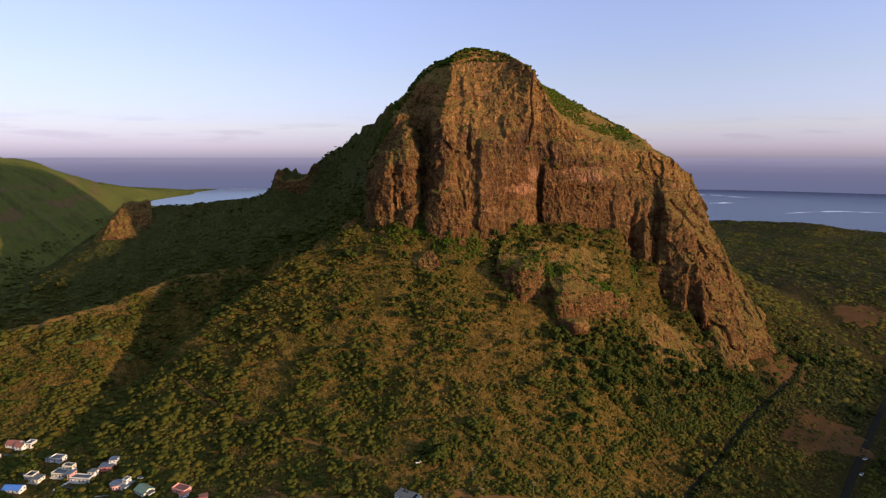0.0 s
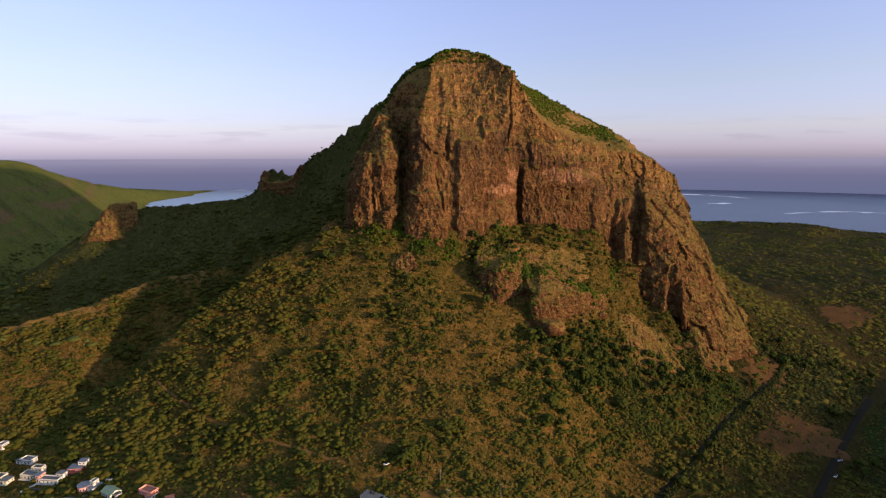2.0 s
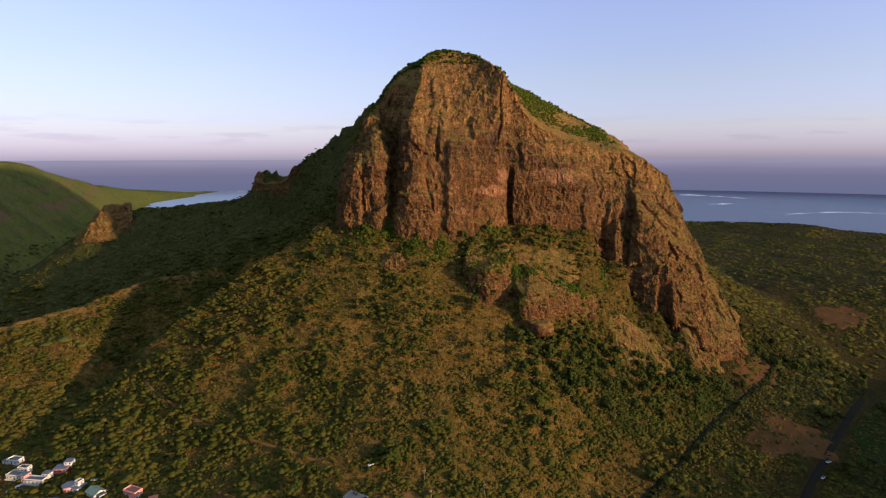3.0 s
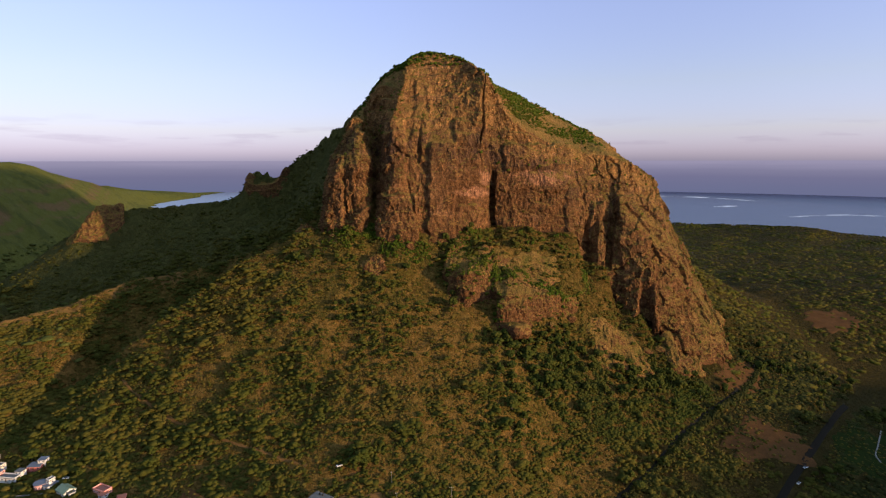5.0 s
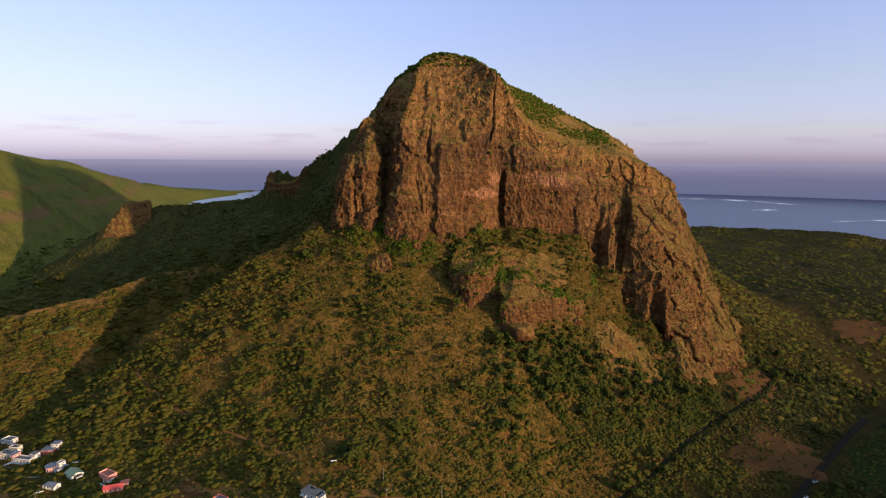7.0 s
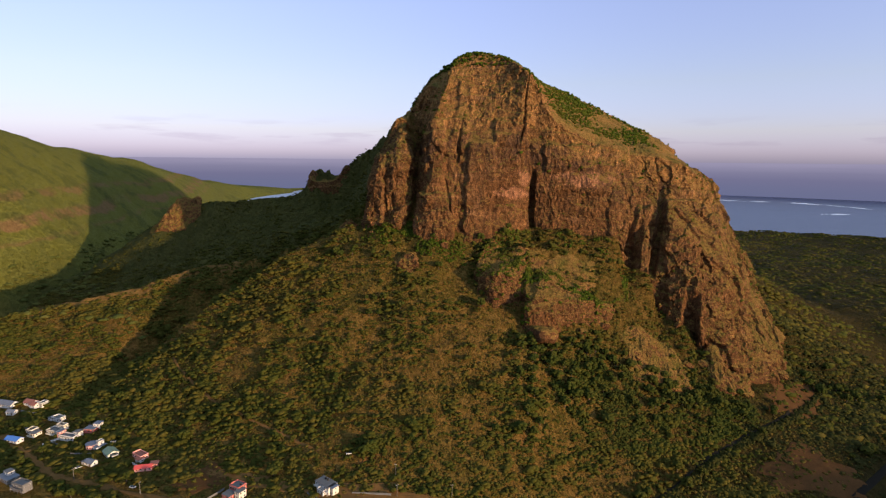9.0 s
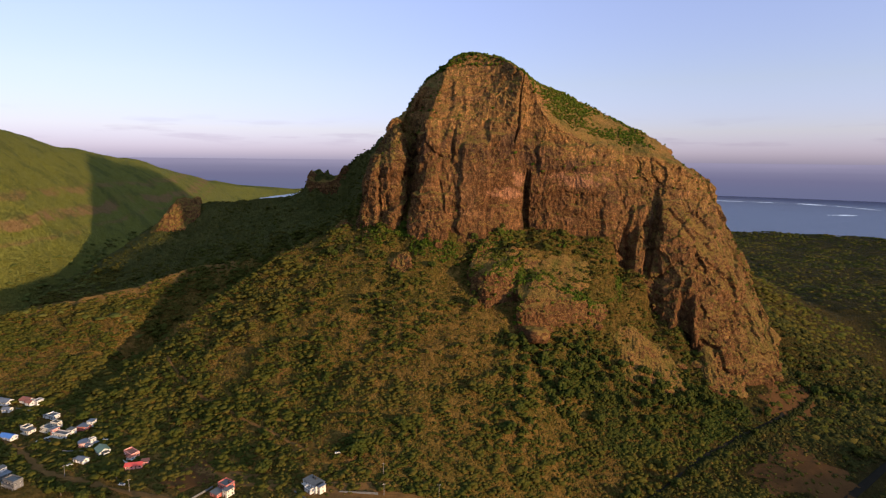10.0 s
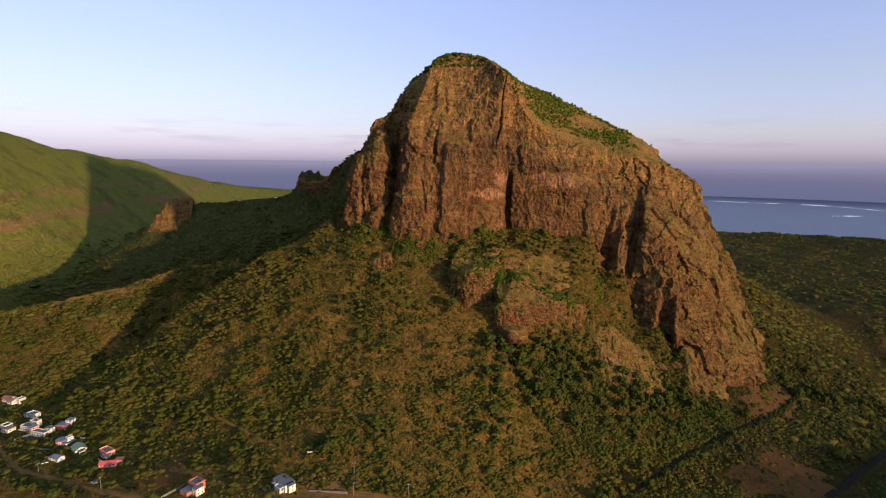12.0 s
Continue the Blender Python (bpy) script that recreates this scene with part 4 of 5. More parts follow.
cover = fbm(x / 140, y / 140, 0, 4, 64)
keep = clear_of(x, y, 2) & (rng.random(len(x)) < np.clip(0.6 + 0.9 * cover, 0.08, 1)) & (height(x, y) > SEA_Z + 6) & (height(x, y) < np.where(x < -560, 70, 60)) & ((rng.random(len(x)) < 0.25) | (x < -480))
x, y = x[keep], y[keep]
size = rng.uniform(2.6, 6.4, len(x))
tagged(scatter("valley_woodland", WOODS, np.stack([x, y, height(x, y) - 0.35 * size], -1), size, HILLWOOD, 59, 0.5), "dark green woodland in the shaded valley", "woods", kind="stuff")

# green cap and ledges of the mountain
face = bpy.data.objects["rock_face"].data
cen, nor = np.zeros(len(face.polygons) * 3), np.zeros(len(face.polygons) * 3)
face.polygons.foreach_get("center", cen)
face.polygons.foreach_get("normal", nor)
cen, nor = cen.reshape(-1, 3), nor.reshape(-1, 3)
rng = np.random.default_rng(60)
up_ = np.abs(nor[:, 2])
green = fbm(cen[:, 0] / 45, cen[:, 1] / 45, cen[:, 2] / 30, 3, 65)
cap = (up_ > 0.4) & (cen[:, 2] > 190) & (cen[:, 0] < 228 + 20 * green) & (rng.random(len(cen)) < np.clip((0.002 + 0.3 * sstep(-0.55, -0.1, green) * sstep(0, 16, cen[:, 1] - np.where(cen[:, 0] > 85, 588 + 0.35 * (cen[:, 0] - 95) + 25 * green, np.where(cen[:, 2] > 322 - 6 * green, 606, 640)))) * (0.8 + 0.8 * green), 0, 0.5))
ledge = (up_ > 0.42) & (cen[:, 2] < 300) & (rng.random(len(cen)) < 0.004 * (green > 0))
pos = cen[cap | ledge]
size = rng.uniform(1.3, 3.0, len(pos))
pos = pos - np.stack([0 * size, 0 * size, 0.3 * size], -1)
tagged(scatter("crest_bushes", SHRUBS[:1], pos, size, CRESTGREEN, 66), "bright green bushes on the mountain cap and ledges", "shrubs", kind="stuff")

# bushes on the ledges of the buttress
tier = bpy.data.objects["rock_buttress"].data
cen, nor = np.zeros(len(tier.polygons) * 3), np.zeros(len(tier.polygons) * 3)
tier.polygons.foreach_get("center", cen)
tier.polygons.foreach_get("normal", nor)
cen, nor = cen.reshape(-1, 3), nor.reshape(-1, 3)
patch = fbm(cen[:, 0] / 16, cen[:, 1] / 16, 0, 3, 93)
on = (np.abs(nor[:, 2]) > 0.5) & (rng.random(len(cen)) < np.clip(0.07 + 0.3 * patch, 0.01, 0.25))
size = rng.uniform(1.0, 2.4, on.sum())
tagged(scatter("ledge_bushes", SHRUBS, cen[on] - np.stack([0 * size, 0 * size, 0.4 * size], -1), size, CRESTGREEN, 94), "green bushes on the ledges of the buttress", "shrubs", kind="stuff")

# bright bushes along the foot of the face and on the shelf below it
rng = np.random.default_rng(67)
line_ = np.array([p[:2] for p in FOOT[2:15]])
u = rng.uniform(0, len(line_) - 1, 1500)
c = spline(np.c_[line_, 0 * line_[:, 0]], u)[:, :2]
x, y = c[:, 0] + rng.normal(0, 3, len(u)), c[:, 1] - 3 - 16 * rng.random(len(u)) ** 1.5
keep = (fbm(x / 22, y / 22, 0, 3, 68) > -0.05) & ~inside(x, y, MASSIF)
x, y = x[keep], y[keep]
size = rng.uniform(0.9, 2.4, len(x))
tagged(scatter("foot_bushes", SHRUBS, np.stack([x, y, height(x, y) - 0.3 * size], -1), size, CRESTGREEN, 69), "bright green bushes along the cliff foot", "shrubs", kind="stuff")


# thick growth on the moist ground between the outcrops and the stream
GROVE = [(122, 474), (124, 440), (150, 418), (185, 410), (242, 438), (318, 480), (292, 506), (240, 498), (205, 484), (150, 474)]
x, y, rng = spots(7500, 110, 330, 400, 515, 95)
keep = inside(x, y, GROVE) & clear_of(x, y) & (fbm(x / 26, y / 26, 0, 3, 96) > -0.28)
x, y = x[keep], y[keep]
size = rng.uniform(1.3, 3.1, len(x))
tagged(scatter("grove_bushes", SHRUBS, np.stack([x, y, height(x, y) - 0.3 * size], -1), size, LEAF, 97, 0.8), "dense leafy bushes below the rock outcrops", "shrubs", kind="stuff")


# the dark line of growth along the stream bed
rng = np.random.default_rng(98)
c = spline(np.c_[np.array(STREAM, float), np.zeros(len(STREAM))], rng.uniform(0, len(STREAM) - 1, 900))[:, :2]
x, y = c[:, 0] + 3.4 + rng.normal(0, 1.2, 900), c[:, 1] - 2.6 + rng.normal(0, 1.2, 900)
size = rng.uniform(1.4, 3.0, 900)
tagged(scatter("stream_bushes", SHRUBS, np.stack([x, y, height(x, y) - 0.3 * size], -1), size, SCRUB_DIM, 99, 0.9), "dark green bushes lining the stream bed", "shrubs", kind="stuff")


def tree_kind(seed, tall, wide):
    """A tapered trunk with limbs, and a ragged crown of many clumps."""
    rnd = random.Random(seed)
    bm = bmesh.new()
    def limb(a, b, r0, r1):
        d = (b - a)
        q = d.to_track_quat("Z", "Y").to_matrix().to_4x4()
        bmesh.ops.create_cone(bm, cap_ends=True, segments=6, radius1=r0, radius2=r1, depth=d.length, matrix=Matrix.Translation((a + b) / 2) @ q)
    top = Vector((0.2, 0.1, tall * 0.55))
    limb(Vector((0, 0, -0.8)), top, 0.32, 0.2)
    for i in range(5):
        a = i * 1.26 + rnd.random()
        limb(Vector((0.1, 0.05, tall * rnd.uniform(0.3, 0.5))), Vector((math.cos(a) * wide * 0.55, math.sin(a) * wide * 0.55, tall * rnd.uniform(0.6, 0.8))), 0.14, 0.05)
    vs, fs, n = [], [], 0
    for i in range(36):
        v, f = ball(1, 0.3, seed * 77 + i)
        a, q, h = rnd.uniform(0, 6.283), math.sqrt(rnd.random()), rnd.uniform(0, 1)
        r = wide * rnd.uniform(0.22, 0.4)
        rr = wide * q * math.sqrt(max(0.1, 1 - (h * 1.5 - 0.6) ** 2)) * 0.72
        vs.append(v * (r, r, r * 0.7) + (rr * math.cos(a), rr * math.sin(a), tall * (0.45 + 0.5 * h)))
        fs.append(f + n)
        n += len(v)
    return bm, mesh_of("crown", np.concatenate(vs), np.concatenate(fs), LEAF, True)


def tree(seed, tall, wide, label, group):
    ob = tagged(new("tree"), label, "tree", group)
    bm, crown = tree_kind(seed, tall, wide)
    part("trunk", bm, BARK, ob)
    part("crown", crown, LEAF, ob)
    return ob


kinds_ = [tree(s, t, w, "dark green round-crowned tree on the hillside", "hillside trees") for s, t, w in ((1, 6.5, 3.6), (2, 8, 4.4), (3, 5.5, 3.2), (4, 7, 5.0))]
GROVES = [(115, 456, 18, 12), (96, 440, 16, 10), (150, 480, 16, 14), (190, 458, 36, 38), (140, 442, 22, 16), (118, 402, 26, 8), (215, 480, 26, 18), (250, 488, 16, 10), (60, 500, 14, 6), (120, 462, 14, 10), (24, 374, 8, 3), (-4, 356, 9, 4), (-43, 410, 10, 2), (-34, 472, 20, 8), (72, 545, 18, 12), (100, 524, 14, 6), (165, 474, 16, 8), (235, 470, 24, 10),
          (280, 500, 22, 8), (470, 560, 40, 20), (430, 500, 26, 10), (380, 470, 14, 8), (395, 560, 30, 14), (350, 400, 14, 6), (470, 500, 20, 14), (-230, 360, 40, 12), (-190, 300, 45, 16), (-120, 285, 40, 8), (-300, 350, 40, 12), (-60, 335, 30, 5), (400, 570, 40, 8), (0, 520, 30, 6), (-80, 520, 25, 6)]
rnd = random.Random(70)
spots_ = []
for cx, cy, r, n in GROVES:
    for _ in range(n):
        spots_.append((cx + rnd.gauss(0, r * 0.6), cy + rnd.gauss(0, r * 0.45)))
for i in range(44):
    q = rnd.random() * (len(STREAM) - 1.01)
    k = int(q)
    spots_.append((STREAM[k][0] + (STREAM[k + 1][0] - STREAM[k][0]) * (q - k) + rnd.gauss(0, 3), STREAM[k][1] + (STREAM[k + 1][1] - STREAM[k][1]) * (q - k) + rnd.gauss(0, 3)))
used = 0
for tx, ty in spots_:
    if not clear_of(np.array(tx), np.array(ty), 1.0):
        continue
    if any(0 < (tx - h[0]) * SUN_FROM.x + (ty - h[1]) * SUN_FROM.y < 38 and abs((ty - h[1]) * SUN_FROM.x - (tx - h[0]) * SUN_FROM.y) < 6 for h in HOUSES):
        continue
    s = rnd.uniform(0.6, 1.2)
    m = pose(tx, ty, float(height(tx, ty)), 0, 0, rnd.uniform(0, 360)) @ Matrix.Scale(s, 4)
    if used < 4:
        kinds_[used].matrix_basis = m
    else:
        c = copy_thing(kinds_[used % 4], pose(0, 0, 0))
        c.matrix_basis = m
    used += 1


# ---- ways and fields ----
def drape(name, line, width, mat, label, category, lift=0.25, ragged=1.1, seed=0):
    """A strip of ground cover along a line, lying on the land."""
    p = np.asarray(line, float)
    u = np.linspace(0, len(p) - 1, int(sum(np.hypot(*(p[i + 1] - p[i])) for i in range(len(p) - 1)) / 2.5))
    c = spline(np.c_[p, np.zeros(len(p))], u)[:, :2]
    t = np.gradient(c, axis=0)
    t /= np.linalg.norm(t, axis=1, keepdims=True)
    n = np.stack([-t[:, 1], t[:, 0]], -1)
    k = np.linspace(-1, 1, 7)
    wl_ = width / 2 * (1 + ragged * 0.6 * vnoise(u * 5, 0, 0, seed) + ragged * 0.4 * vnoise(u * 17, 0, 0, seed + 1))
    q = c[:, None] + n[:, None] * (k[None, :, None] * wl_[:, None, None])
    z = height(q[..., 0], q[..., 1]) + lift
    z[:, 0] -= lift + 0.5
    z[:, -1] -= lift + 0.5
    return tagged(new(name, mesh_of(name, np.concatenate([q, z[..., None]], -1).reshape(-1, 3), grid_faces(len(u), 7), mat, True)), label, category, kind="structure")


def field(name, centre, radii, turn, mat, label, seed, lift=0.3):
    rr, aa = np.linspace(0, 1, 12), np.linspace(0, 2 * np.pi, 49)[:-1]
    edge = 0.95 + 0.35 * fbm(2 * np.cos(aa), 2 * np.sin(aa), seed, 3, seed)
    u, v = radii[0] * rr[:, None] * (edge * np.cos(aa))[None], radii[1] * rr[:, None] * (edge * np.sin(aa))[None]
    x, y = centre[0] + u * math.cos(turn) - v * math.sin(turn), centre[1] + u * math.sin(turn) + v * math.cos(turn)
    z = height(x, y) + lift
    z[-1] -= lift + 0.6
    f = [(i * 48 + j, (i + 1) * 48 + j, (i + 1) * 48 + (j + 1) % 48, i * 48 + (j + 1) % 48) for i in range(11) for j in range(48)]
    return tagged(new(name, mesh_of(name, np.stack([x, y, z], -1).reshape(-1, 3), f, mat, True)), label, "field", kind="structure")


drape("stream", STREAM, 3.4, MUD, "dark muddy stream bed in a bushy hollow", "stream", 0.2, 1.5, 12)
for i_, (c_, r_) in enumerate((((-256, 577), (30, 9)), ((-296, 567), (30, 10)), ((-332, 539), (32, 11)), ((-370, 511), (32, 10)), ((-408, 490), (26, 8)))):
    field("bare_crest", c_, r_, -0.15 if i_ < 2 else 0.68, DRYGRASS, "orange dry grass and bare earth along the spur's crest", 13 + i_)
drape("dirt_track", TRACK, 1.9, DIRT, "orange dirt track climbing the slope", "track", seed=1)
drape("road", ROAD[:5], 6.5, ASPHALT, "dark asphalt road through the plain", "road", 0.3, 0.05, 2)
drape("garden_path", [(446, 474), (436, 462), (424, 448), (412, 434), (408, 422)], 1.4, SLABPALE, "pale paved path on the lawn", "path", 0.5, 0.3, 20)
drape("lane", LANE, 5, DIRT, "reddish earth lane through the village", "lane", seed=3)
drape("driveway", [(-262, 322), (-256, 330), (-260, 341)], 4, DIRT, "pale earth driveway to the white house", "driveway", seed=4)
field("bare_field", *FIELDS[0], SOIL, "reddish bare field below the cliff", 5)
field("bare_field", *FIELDS[1], SOIL, "reddish fallow field beside the stream", 6)
field("bare_plot", *FIELDS[2], SOIL, "red ploughed earth plot", 7)
field("lawn", *FIELDS[3], LAWN, "mown dark green lawn beside the road", 8)
field("bare_field", *FIELDS[4], SOIL, "brown dry field on the low rise of the plain", 11)
field("earth_yard", (-78, 322), (46, 8), -0.12, DIRT, "bare orange earth behind the houses", 9)
field("earth_yard", (0, 322), (40, 9), 0.15, DIRT, "bare orange earth yard beside the white house", 10)


# ---- houses ----
def box(bm, x0, x1, y0, y1, z0, z1, bev=0.0):
    r = bmesh.ops.create_cube(bm, size=1.0, matrix=Matrix.Translation(((x0 + x1) / 2, (y0 + y1) / 2, (z0 + z1) / 2)) @ Matrix.Diagonal((x1 - x0, y1 - y0, z1 - z0, 1)))
    if bev:
        bmesh.ops.bevel(bm, geom=list({e for v in r["verts"] for e in v.link_edges}), offset=bev, segments=1, affect="EDGES")
    return bm


def one_box(*a, bev=0.05):
    return box(bmesh.new(), *a, bev)


def gable(w, d, z, h, over=0.5, t=0.18):
    """A pitched roof of two sloping slabs with its ridge along x."""
    bm = bmesh.new()
    for s in (-1, 1):
        a = [Vector((-w / 2 - over, s * (d / 2 + over), z - over * h / (d / 2))), Vector((w / 2 + over, s * (d / 2 + over), z - over * h / (d / 2))), Vector((w / 2 + over, 0, z + h)), Vector((-w / 2 - over, 0, z + h))]
        lo = [bm.verts.new(p) for p in a]
        hi = [bm.verts.new(p + Vector((0, 0, t))) for p in a]
        for f in (lo[::-1], hi, *[(lo[i], lo[(i + 1) % 4], hi[(i + 1) % 4], hi[i]) for i in range(4)]):
            bm.faces.new(f)
    bmesh.ops.recalc_face_normals(bm, faces=bm.faces[:])
    return bm


def block(thing, x, y, w, d, z, storeys, wall, roof, style, windows=True, balcony=False):
    """One wing: walls, roof, window panes with sills, door and balcony as parts."""
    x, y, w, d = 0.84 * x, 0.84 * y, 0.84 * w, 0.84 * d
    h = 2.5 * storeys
    walls = one_box(x - w / 2, x + w / 2, y - d / 2, y + d / 2, z - 2.5, z + h)
    if style == "gable":
        for s in (-1, 1):
            bm = walls
            p = [bm.verts.new((x + s * (w / 2 - 0.02), y - d / 2, z + h)), bm.verts.new((x + s * (w / 2 - 0.02), y + d / 2, z + h)), bm.verts.new((x + s * (w / 2 - 0.02), y, z + h + d * 0.26))]
            bm.faces.new(p)
    body = part("wall", walls, wall, thing)
    if style == "gable":
        g = part("roof", gable(w, d, z + h, d * 0.27), roof, thing)
        g.location = (x, y, 0)
    else:
        part("roof", one_box(x - w / 2 - 0.35, x + w / 2 + 0.35, y - d / 2 - 0.35, y + d / 2 + 0.35, z + h + 0.002, z + h + 0.28), roof, thing)
        if style == "parapet":
            bm = bmesh.new()
            for a in ((x - w / 2, x + w / 2, y - d / 2, y - d / 2 + 0.2), (x - w / 2, x + w / 2, y + d / 2 - 0.2, y + d / 2), (x - w / 2, x - w / 2 + 0.2, y - d / 2 + 0.2, y + d / 2 - 0.2), (x + w / 2 - 0.2, x + w / 2, y - d / 2 + 0.2, y + d / 2 - 0.2)):
                box(bm, *a, z + h + 0.28, z + h + 1.1)
            part("parapet", bm, wall, thing)
    if windows:
        for st in range(storeys):
            zz = z + 2.5 * st
            n = max(1, int(w / 2.4))
            for i in range(n):
                cx = x - w / 2 + (i + 0.5) * w / n
                if st == 0 and i == n // 2:
                    part("door", one_box(cx - 0.5, cx + 0.5, y - d / 2 - 0.06, y - d / 2 + 0.1, z, z + 2.0), DOOR, thing)
                    continue
                win = part("window", one_box(cx - 0.6, cx + 0.6, y - d / 2 - 0.05, y - d / 2 + 0.1, zz + 0.9, zz + 2.0), FRAME, thing)
                part("pane", one_box(cx - 0.5, cx + 0.5, y - d / 2 - 0.075, y - d / 2 - 0.052, zz + 1.0, zz + 1.9, bev=0.0), GLASS, win)
            n = max(1, int(d / 2.6))
            for i in range(n):
                cy = y - d / 2 + (i + 0.5) * d / n
                win = part("window", one_box(x + w / 2 - 0.1, x + w / 2 + 0.05, cy - 0.6, cy + 0.6, zz + 0.9, zz + 2.0), FRAME, thing)
                part("pane", one_box(x + w / 2 + 0.052, x + w / 2 + 0.075, cy - 0.5, cy + 0.5, zz + 1.0, zz + 1.9, bev=0.0), GLASS, win)
    if balcony:
        zz = z + 2.5 * (storeys - 1)
        part("balcony", one_box(x - w / 2, x + w / 2, y - d / 2 - 1.3, y - d / 2 - 0.002, zz - 0.2, zz), wall, thing)
        part("balcony_rail", one_box(x - w / 2, x + w / 2, y - d / 2 - 1.3, y - d / 2 - 1.2, zz + 0.002, zz + 0.95), wall, thing)
        for i in range(4):
            cx = x - w / 2 + 0.15 + i * (w - 0.3) / 3
            part("post", one_box(cx - 0.13, cx + 0.13, y - d / 2 - 1.28, y - d / 2 - 1.08, z - 2, zz - 0.2), wall, thing)
    return body


def tank(thing, x, y, z):
    bm = bmesh.new()
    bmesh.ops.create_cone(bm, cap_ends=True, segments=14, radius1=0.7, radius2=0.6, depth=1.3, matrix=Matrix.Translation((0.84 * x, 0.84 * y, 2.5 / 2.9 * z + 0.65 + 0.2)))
    part("water_tank", bm, BLACKTANK, thing, "black rooftop water tank")


LABELS = {
    "villa": "low white villa with terracotta red roofs", "shed": "long building with a blue-grey metal roof", "hut": "small hut with a faded blue metal roof", "block": "white two-storey house with flat parapet roof",
    "terrace": "cream white house with stepped flat roofs", "terrace_high": "tall cream white house with roof terraces", "long_white": "long white house with grey roof and pink end", "red_blue": "pinkish red house with blue-grey roof",
    "bow": "pink and white house with a bowed front", "gable": "white house with a green pitched roof", "cottage": "small cottage with a blue metal roof", "red_flat": "pink house with a dull red flat roof",
    "red_gable": "pink house with bright red pitched roof", "brick_grey": "red-walled two-storey house with grey roofs", "white_terrace": "large white two-storey house with grey roof terrace", "grey_a": "grey flat-roofed concrete house",
    "grey_b": "grey concrete house with white front", "blue_low": "low white building with a bright blue roof"}


def house(x, y, turn, kind):
    ob = tagged(new("house"), LABELS[kind], "house")
    z = float(height(x, y))
    ob.matrix_basis = pose(x, y, z, 0, 0, turn)
    b = lambda *a, **k: block(ob, *a, **k)
    if kind == "villa":
        b(-3, 0, 12, 8, 0, 1, WHITE, TERRACOTTA, "gable"), b(6, -3, 7, 6, 0, 1, WHITE, TERRACOTTA, "gable"), b(11, 2, 6, 7, 0, 1, WHITE, SLAB, "parapet")
    elif kind == "shed":
        b(0, 0, 20, 9, 0, 1, WHITE, BLUEGREY, "gable")
    elif kind == "hut":
        b(0, 0, 8, 6, 0, 1, WHITE, BLUEGREY, "gable")
    elif kind == "block":
        b(0, 0, 11, 7, 0, 1, WHITE, SLAB, "parapet"), b(-6, -2, 5, 5, 0, 1, WHITE, SLAB, "flat")
    elif kind == "terrace":
        b(0, 0, 9, 7, 0, 1, CREAM, SLAB, "flat", balcony=True), b(-7, 3, 7, 7, 0, 1, CREAM, SLAB, "parapet"), b(-12, 5, 6, 5, 0, 1, WHITE, SLAB, "flat")
    elif kind == "terrace_high":
        b(0, 0, 12, 8, 0, 1, CREAM, SLAB, "parapet", balcony=True), b(3, 5, 9, 5, 0, 2, CREAM, SLAB, "parapet"), tank(ob, 3, 5, 6.1)
    elif kind == "long_white":
        b(0, 0, 17, 6, 0, 1, WHITE, SLAB, "parapet", balcony=True), b(6, 5.2, 6, 5, 0, 2, WHITE, SLAB, "flat"), b(-9.6, 1.2, 3.0, 7, 0, 2, PINK, BLUEGREY, "flat")
    elif kind == "red_blue":
        b(0, 0, 10, 8, 0, 1, REDWALL, BLUEGREY, "flat", balcony=True), b(4, 4, 6, 6, 0, 2, WHITE, BLUEGREY, "flat")
    elif kind == "bow":
        bm = bmesh.new()
        bmesh.ops.create_cone(bm, cap_ends=True, segments=24, radius1=4, radius2=4, depth=5.6, matrix=Matrix.Translation((-1.3, -0.7, 0.3)))
        part("wall", bm, PINK, ob, "bowed pink wall")
        bm = bmesh.new()
        bmesh.ops.create_cone(bm, cap_ends=True, segments=24, radius1=4.3, radius2=4.3, depth=0.3, matrix=Matrix.Translation((-1.3, -0.7, 3.26)))
        part("roof", bm, BLUEGREY, ob)
        for i in range(7):
            a = radians(-160 + i * 23)
            w = part("window", one_box(-0.45, 0.45, -0.08, 0.08, 0.6, 2.1), FRAME, ob)
            w.matrix_basis = pose(-1.3 + 4 * math.cos(a), -0.7 + 4 * math.sin(a), 0, 0, 0, math.degrees(a) + 90)
            part("pane", one_box(-0.37, 0.37, -0.12, -0.082, 0.7, 2.0, bev=0), GLASS, w)
        b(5, 2, 8, 9, 0, 1, WHITE, BLUEGREY, "flat"), b(5, 3, 4, 5, 0, 2, WHITE, SLAB, "parapet")
    elif kind == "gable":
        b(0, 0, 12, 9, 0, 1, WHITE, GREENROOF, "gable"), b(8, 0, 4, 5, 0, 1, WHITE, SLAB, "flat")
    elif kind == "cottage":
        b(0, 0, 8, 6, 0, 1, WHITE, BLUEGREY, "gable"), b(-5, -1, 4, 5, 0, 1, WHITE, SLAB, "flat")
    elif kind == "red_flat":
        b(0, 0, 13, 7, 0, 1, PINK, TERRACOTTA, "parapet"), b(7, -4, 5, 6, 0, 1, WHITE, TERRACOTTA, "flat")
    elif kind == "red_gable":
        b(0, 0, 13, 6, 0, 1, PINK, REDROOF, "gable"), b(7, 4, 6, 6, 0, 1, PINK, TERRACOTTA, "flat")
    elif kind == "brick_grey":
        b(0, 4, 10, 8, 0, 2, REDWALL, SLAB, "parapet"), b(-1, -4, 8, 7, 0, 1, REDWALL, SLAB, "flat", balcony=False), b(7, 0, 5, 7, 0, 2, CREAM, SLAB, "flat"), tank(ob, 2, 5, 6.1)
    elif kind == "white_terrace":
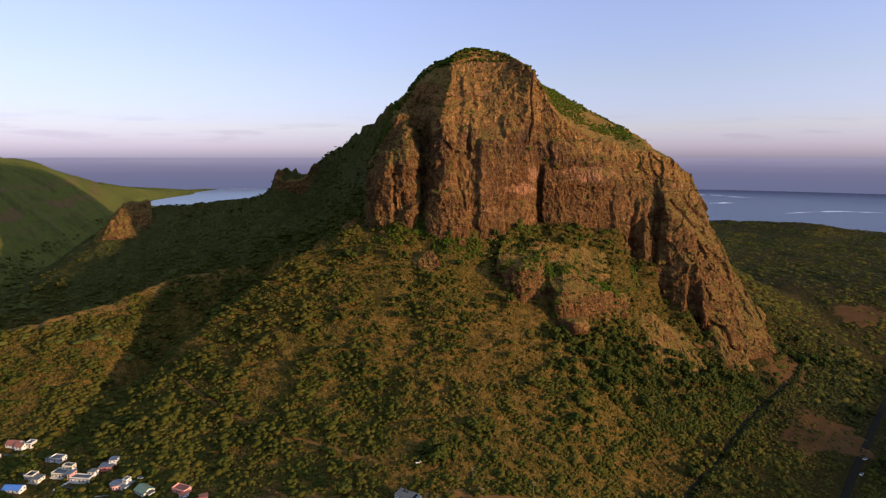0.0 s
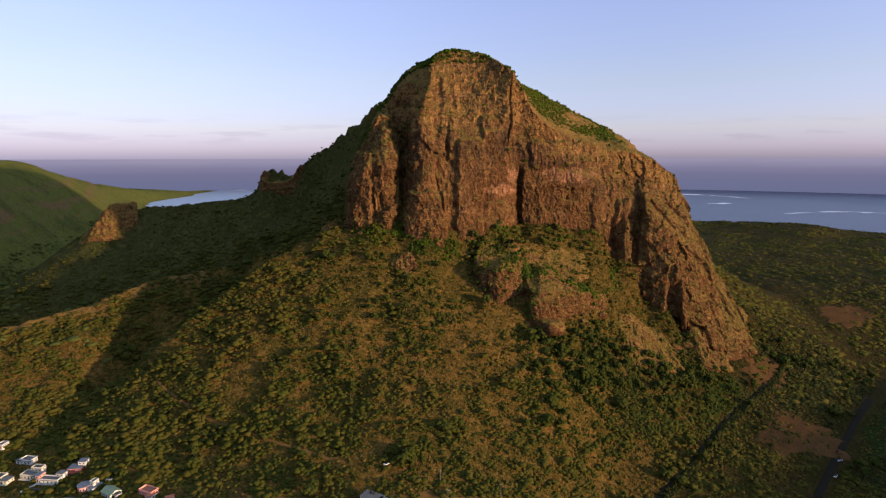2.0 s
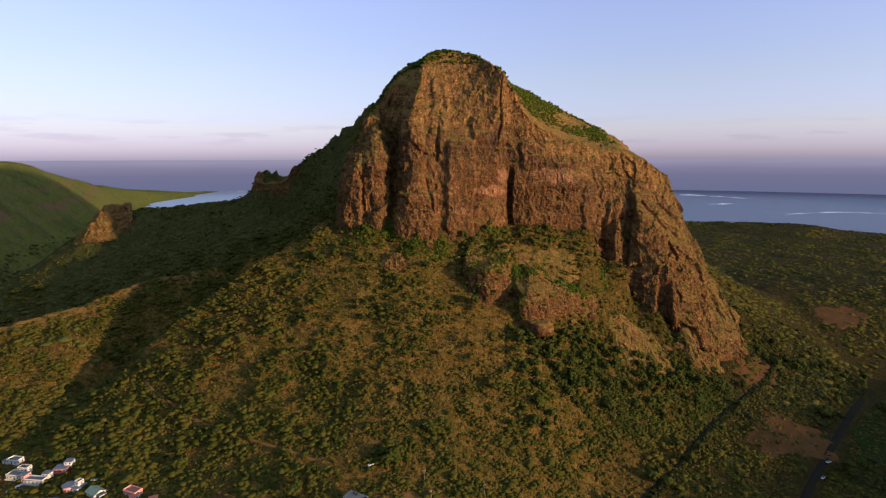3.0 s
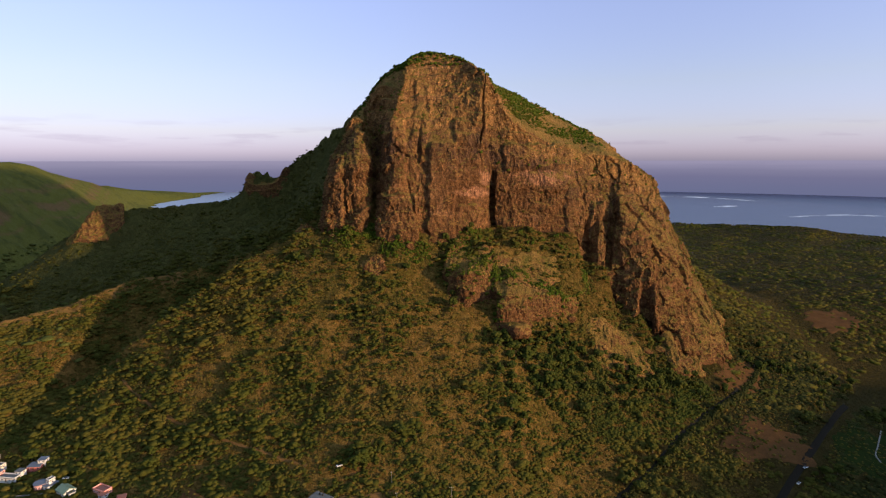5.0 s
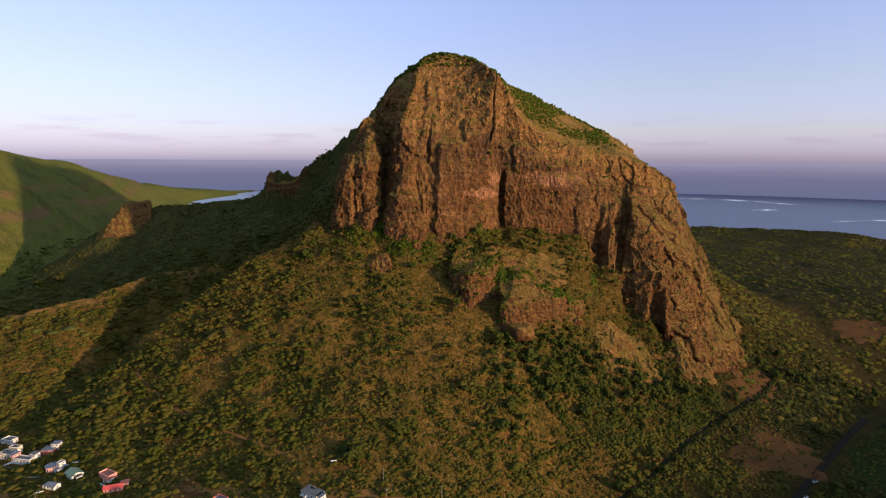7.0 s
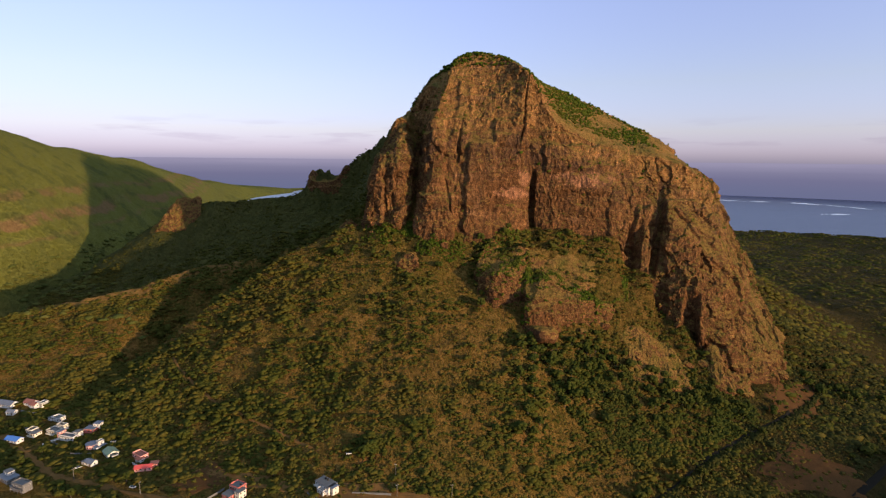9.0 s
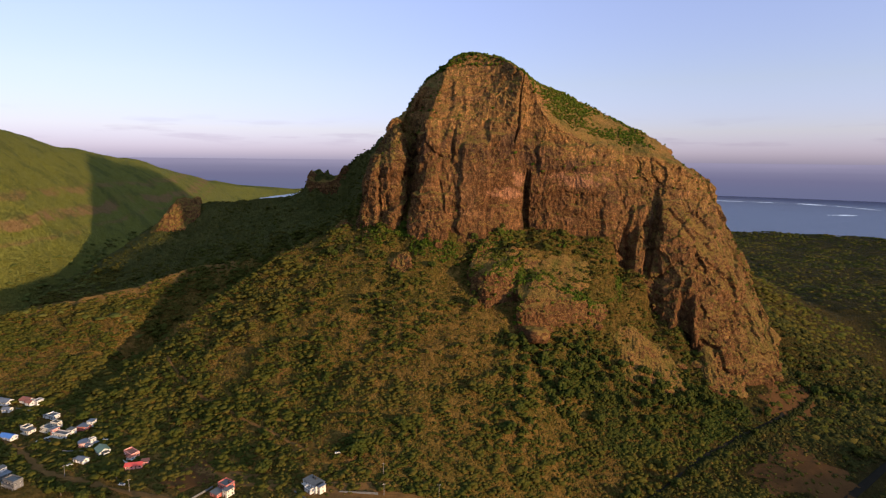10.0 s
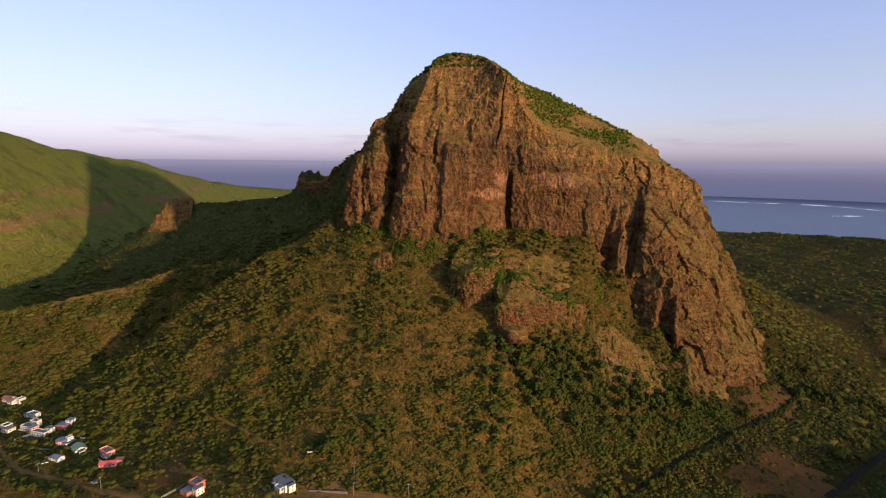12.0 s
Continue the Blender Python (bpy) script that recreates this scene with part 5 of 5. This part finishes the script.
        b(0, 2, 16, 9, 0, 2, WHITE, SLAB, "flat", balcony=True), b(2, -4, 7, 4, 0, 1, WHITE, SLAB, "parapet"), b(9, 2, 4.5, 6, 0, 2, CREAM, BLUEGREY, "flat"), tank(ob, -3, 4, 6.1), tank(ob, 0, 4, 6.1)
    elif kind == "grey_a":
        b(0, 0, 15, 9, 0, 1, SLAB, BLUEGREY, "flat"), b(-2, 2, 6, 5, 0, 2, WHITE, SLAB, "flat")
    elif kind == "grey_b":
        b(0, 0, 13, 7, 0, 2, SLAB, SLAB, "parapet", balcony=True), b(-8, 0, 4, 6, 0, 1, WHITE, SLAB, "flat")
    else:
        b(0, 0, 14, 7, 0, 1, WHITE, BLUEROOF, "gable", windows=True)
    return ob


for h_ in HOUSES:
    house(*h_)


# ---- poles, cars, walls ----
def power_pole(x, y, turn):
    ob = tagged(new("power_pole"), "weathered grey utility pole with a crossarm", "pole", "power poles")
    ob.matrix_basis = pose(x, y, float(height(x, y)), 0, 0, turn)
    bm = bmesh.new()
    bmesh.ops.create_cone(bm, cap_ends=True, segments=8, radius1=0.2, radius2=0.13, depth=10, matrix=Matrix.Translation((0, 0, 4)))
    part("pole", bm, POLE, ob)
    part("crossarm", one_box(-1.1, 1.1, -0.25, -0.12, 8.2, 8.4, bev=0.02), POLE, ob)
    for i in (-1, 0, 1):
        bm = bmesh.new()
        bmesh.ops.create_cone(bm, cap_ends=True, segments=8, radius1=0.09, radius2=0.05, depth=0.3, matrix=Matrix.Translation((i * 0.9, -0.18, 8.55)))
        part("insulator", bm, WHITE, ob)
    return ob


for px_, py_, a_ in ((20, 339, 20), (25, 324, 20), (-195, 297, 60), (-140, 292, 80), (60, 334, 10)):
    power_pole(px_, py_, a_)


def car(x, y, turn, paint, label):
    ob = tagged(new("parked_car"), label, "car", "parked cars")
    ob.matrix_basis = pose(x, y, float(height(x, y)) + 0.3, 0, 0, turn)
    body = part("body", one_box(-2.1, 2.1, -0.88, 0.88, 0.3, 0.95, bev=0.14), paint, ob)
    bm = one_box(-1.2, 1.3, -0.8, 0.8, 0.93, 1.5, bev=0.1)
    for v in bm.verts:
        if v.co.z > 1.3:
            v.co.x *= 0.78
            v.co.y *= 0.86
    part("cabin", bm, GLASS, ob)
    for sx in (-1.3, 1.3):
        for sy in (-0.85, 0.85):
            bm = bmesh.new()
            bmesh.ops.create_cone(bm, cap_ends=True, segments=14, radius1=0.32, radius2=0.32, depth=0.2, matrix=Matrix.Translation((sx, sy, 0.32)) @ Euler((radians(90), 0, 0)).to_matrix().to_4x4())
            part("wheel", bm, TYRE, ob)
    return ob


for cx_, cy_, a_, p_, l_ in ((-17, 349, 30, WHITE, "white car parked on bare earth"), (-206, 345, 10, WHITE, "white car parked behind the houses"), (-203, 309, 50, WHITE, "white car parked beside a garden"), (322, 390, 40, WHITE, "white car parked beside the road"),
                             (338, 408, 20, SILVER, "silver car parked beside the road"), (-150, 297, 5, SILVER, "silver car on the lane")):
    car(cx_, cy_, a_, p_, l_)


def garden_wall(x, y, turn, length):
    ob = tagged(part("garden_wall", one_box(-length / 2, length / 2, -0.12, 0.12, -1.5, 1.5), WHITE if length < 13 else SLAB), "low plastered garden wall", "wall", "garden walls")
    ob.matrix_basis = pose(x, y, float(height(x, y)), 0, 0, turn)


for a_ in ((-246, 335, -10, 20), (-255, 338, 70, 12), (-217, 326, 10, 16), (-170, 322, -20, 12), (-24, 309, -28, 22), (-92, 300, 70, 16), (-312, 372, -5, 18), (8, 322, 8, 26)):
    garden_wall(*a_)


# ---- surf on the reef ----
def surf(line, wide, seed):
    p = np.asarray(line, float)
    u = np.linspace(0, len(p) - 1, 160)
    c = spline(np.c_[p, np.zeros(len(p))], u)[:, :2]
    away = c / np.linalg.norm(c, axis=1, keepdims=True)
    k = np.linspace(0, 1, 4)
    wide_ = wide * np.clip(0.55 + 0.75 * fbm(u * 3, 0, 0, 3, seed), 0.03, 2) * np.sin(np.pi * (u / (len(p) - 1) * 0.96 + 0.02)) ** 0.5
    q = c[:, None] + away[:, None] * ((k[None, :, None] - 0.5) * wide_[:, None, None]) + away[:, None] * (6 * vnoise(u * 9, 0, 0, seed + 2))[:, None, None]
    z = np.full(q.shape[:2] + (1,), SEA_Z + 0.5)
    return tagged(new("surf", mesh_of("surf", np.concatenate([q, z], -1).reshape(-1, 3), grid_faces(160, 4), FOAM, True)), "white surf breaking on the reef", "surf", kind="structure")


surf([(1150, 4070), (1420, 3990), (1640, 3920), (1820, 3770), (1930, 3480)], 62, 81)
surf([(1480, 3060), (1560, 3090), (1640, 3090)], 70, 82)
surf([(1560, 2500), (1844, 2590), (2035, 2519), (2300, 2400)], 38, 83)
surf([(-2700, 3850), (-2500, 4020), (-2250, 4120)], 160, 84)
surf([(-1960, 4400), (-1700, 4520), (-1300, 4650), (-900, 4740), (-600, 4790)], 60, 85)
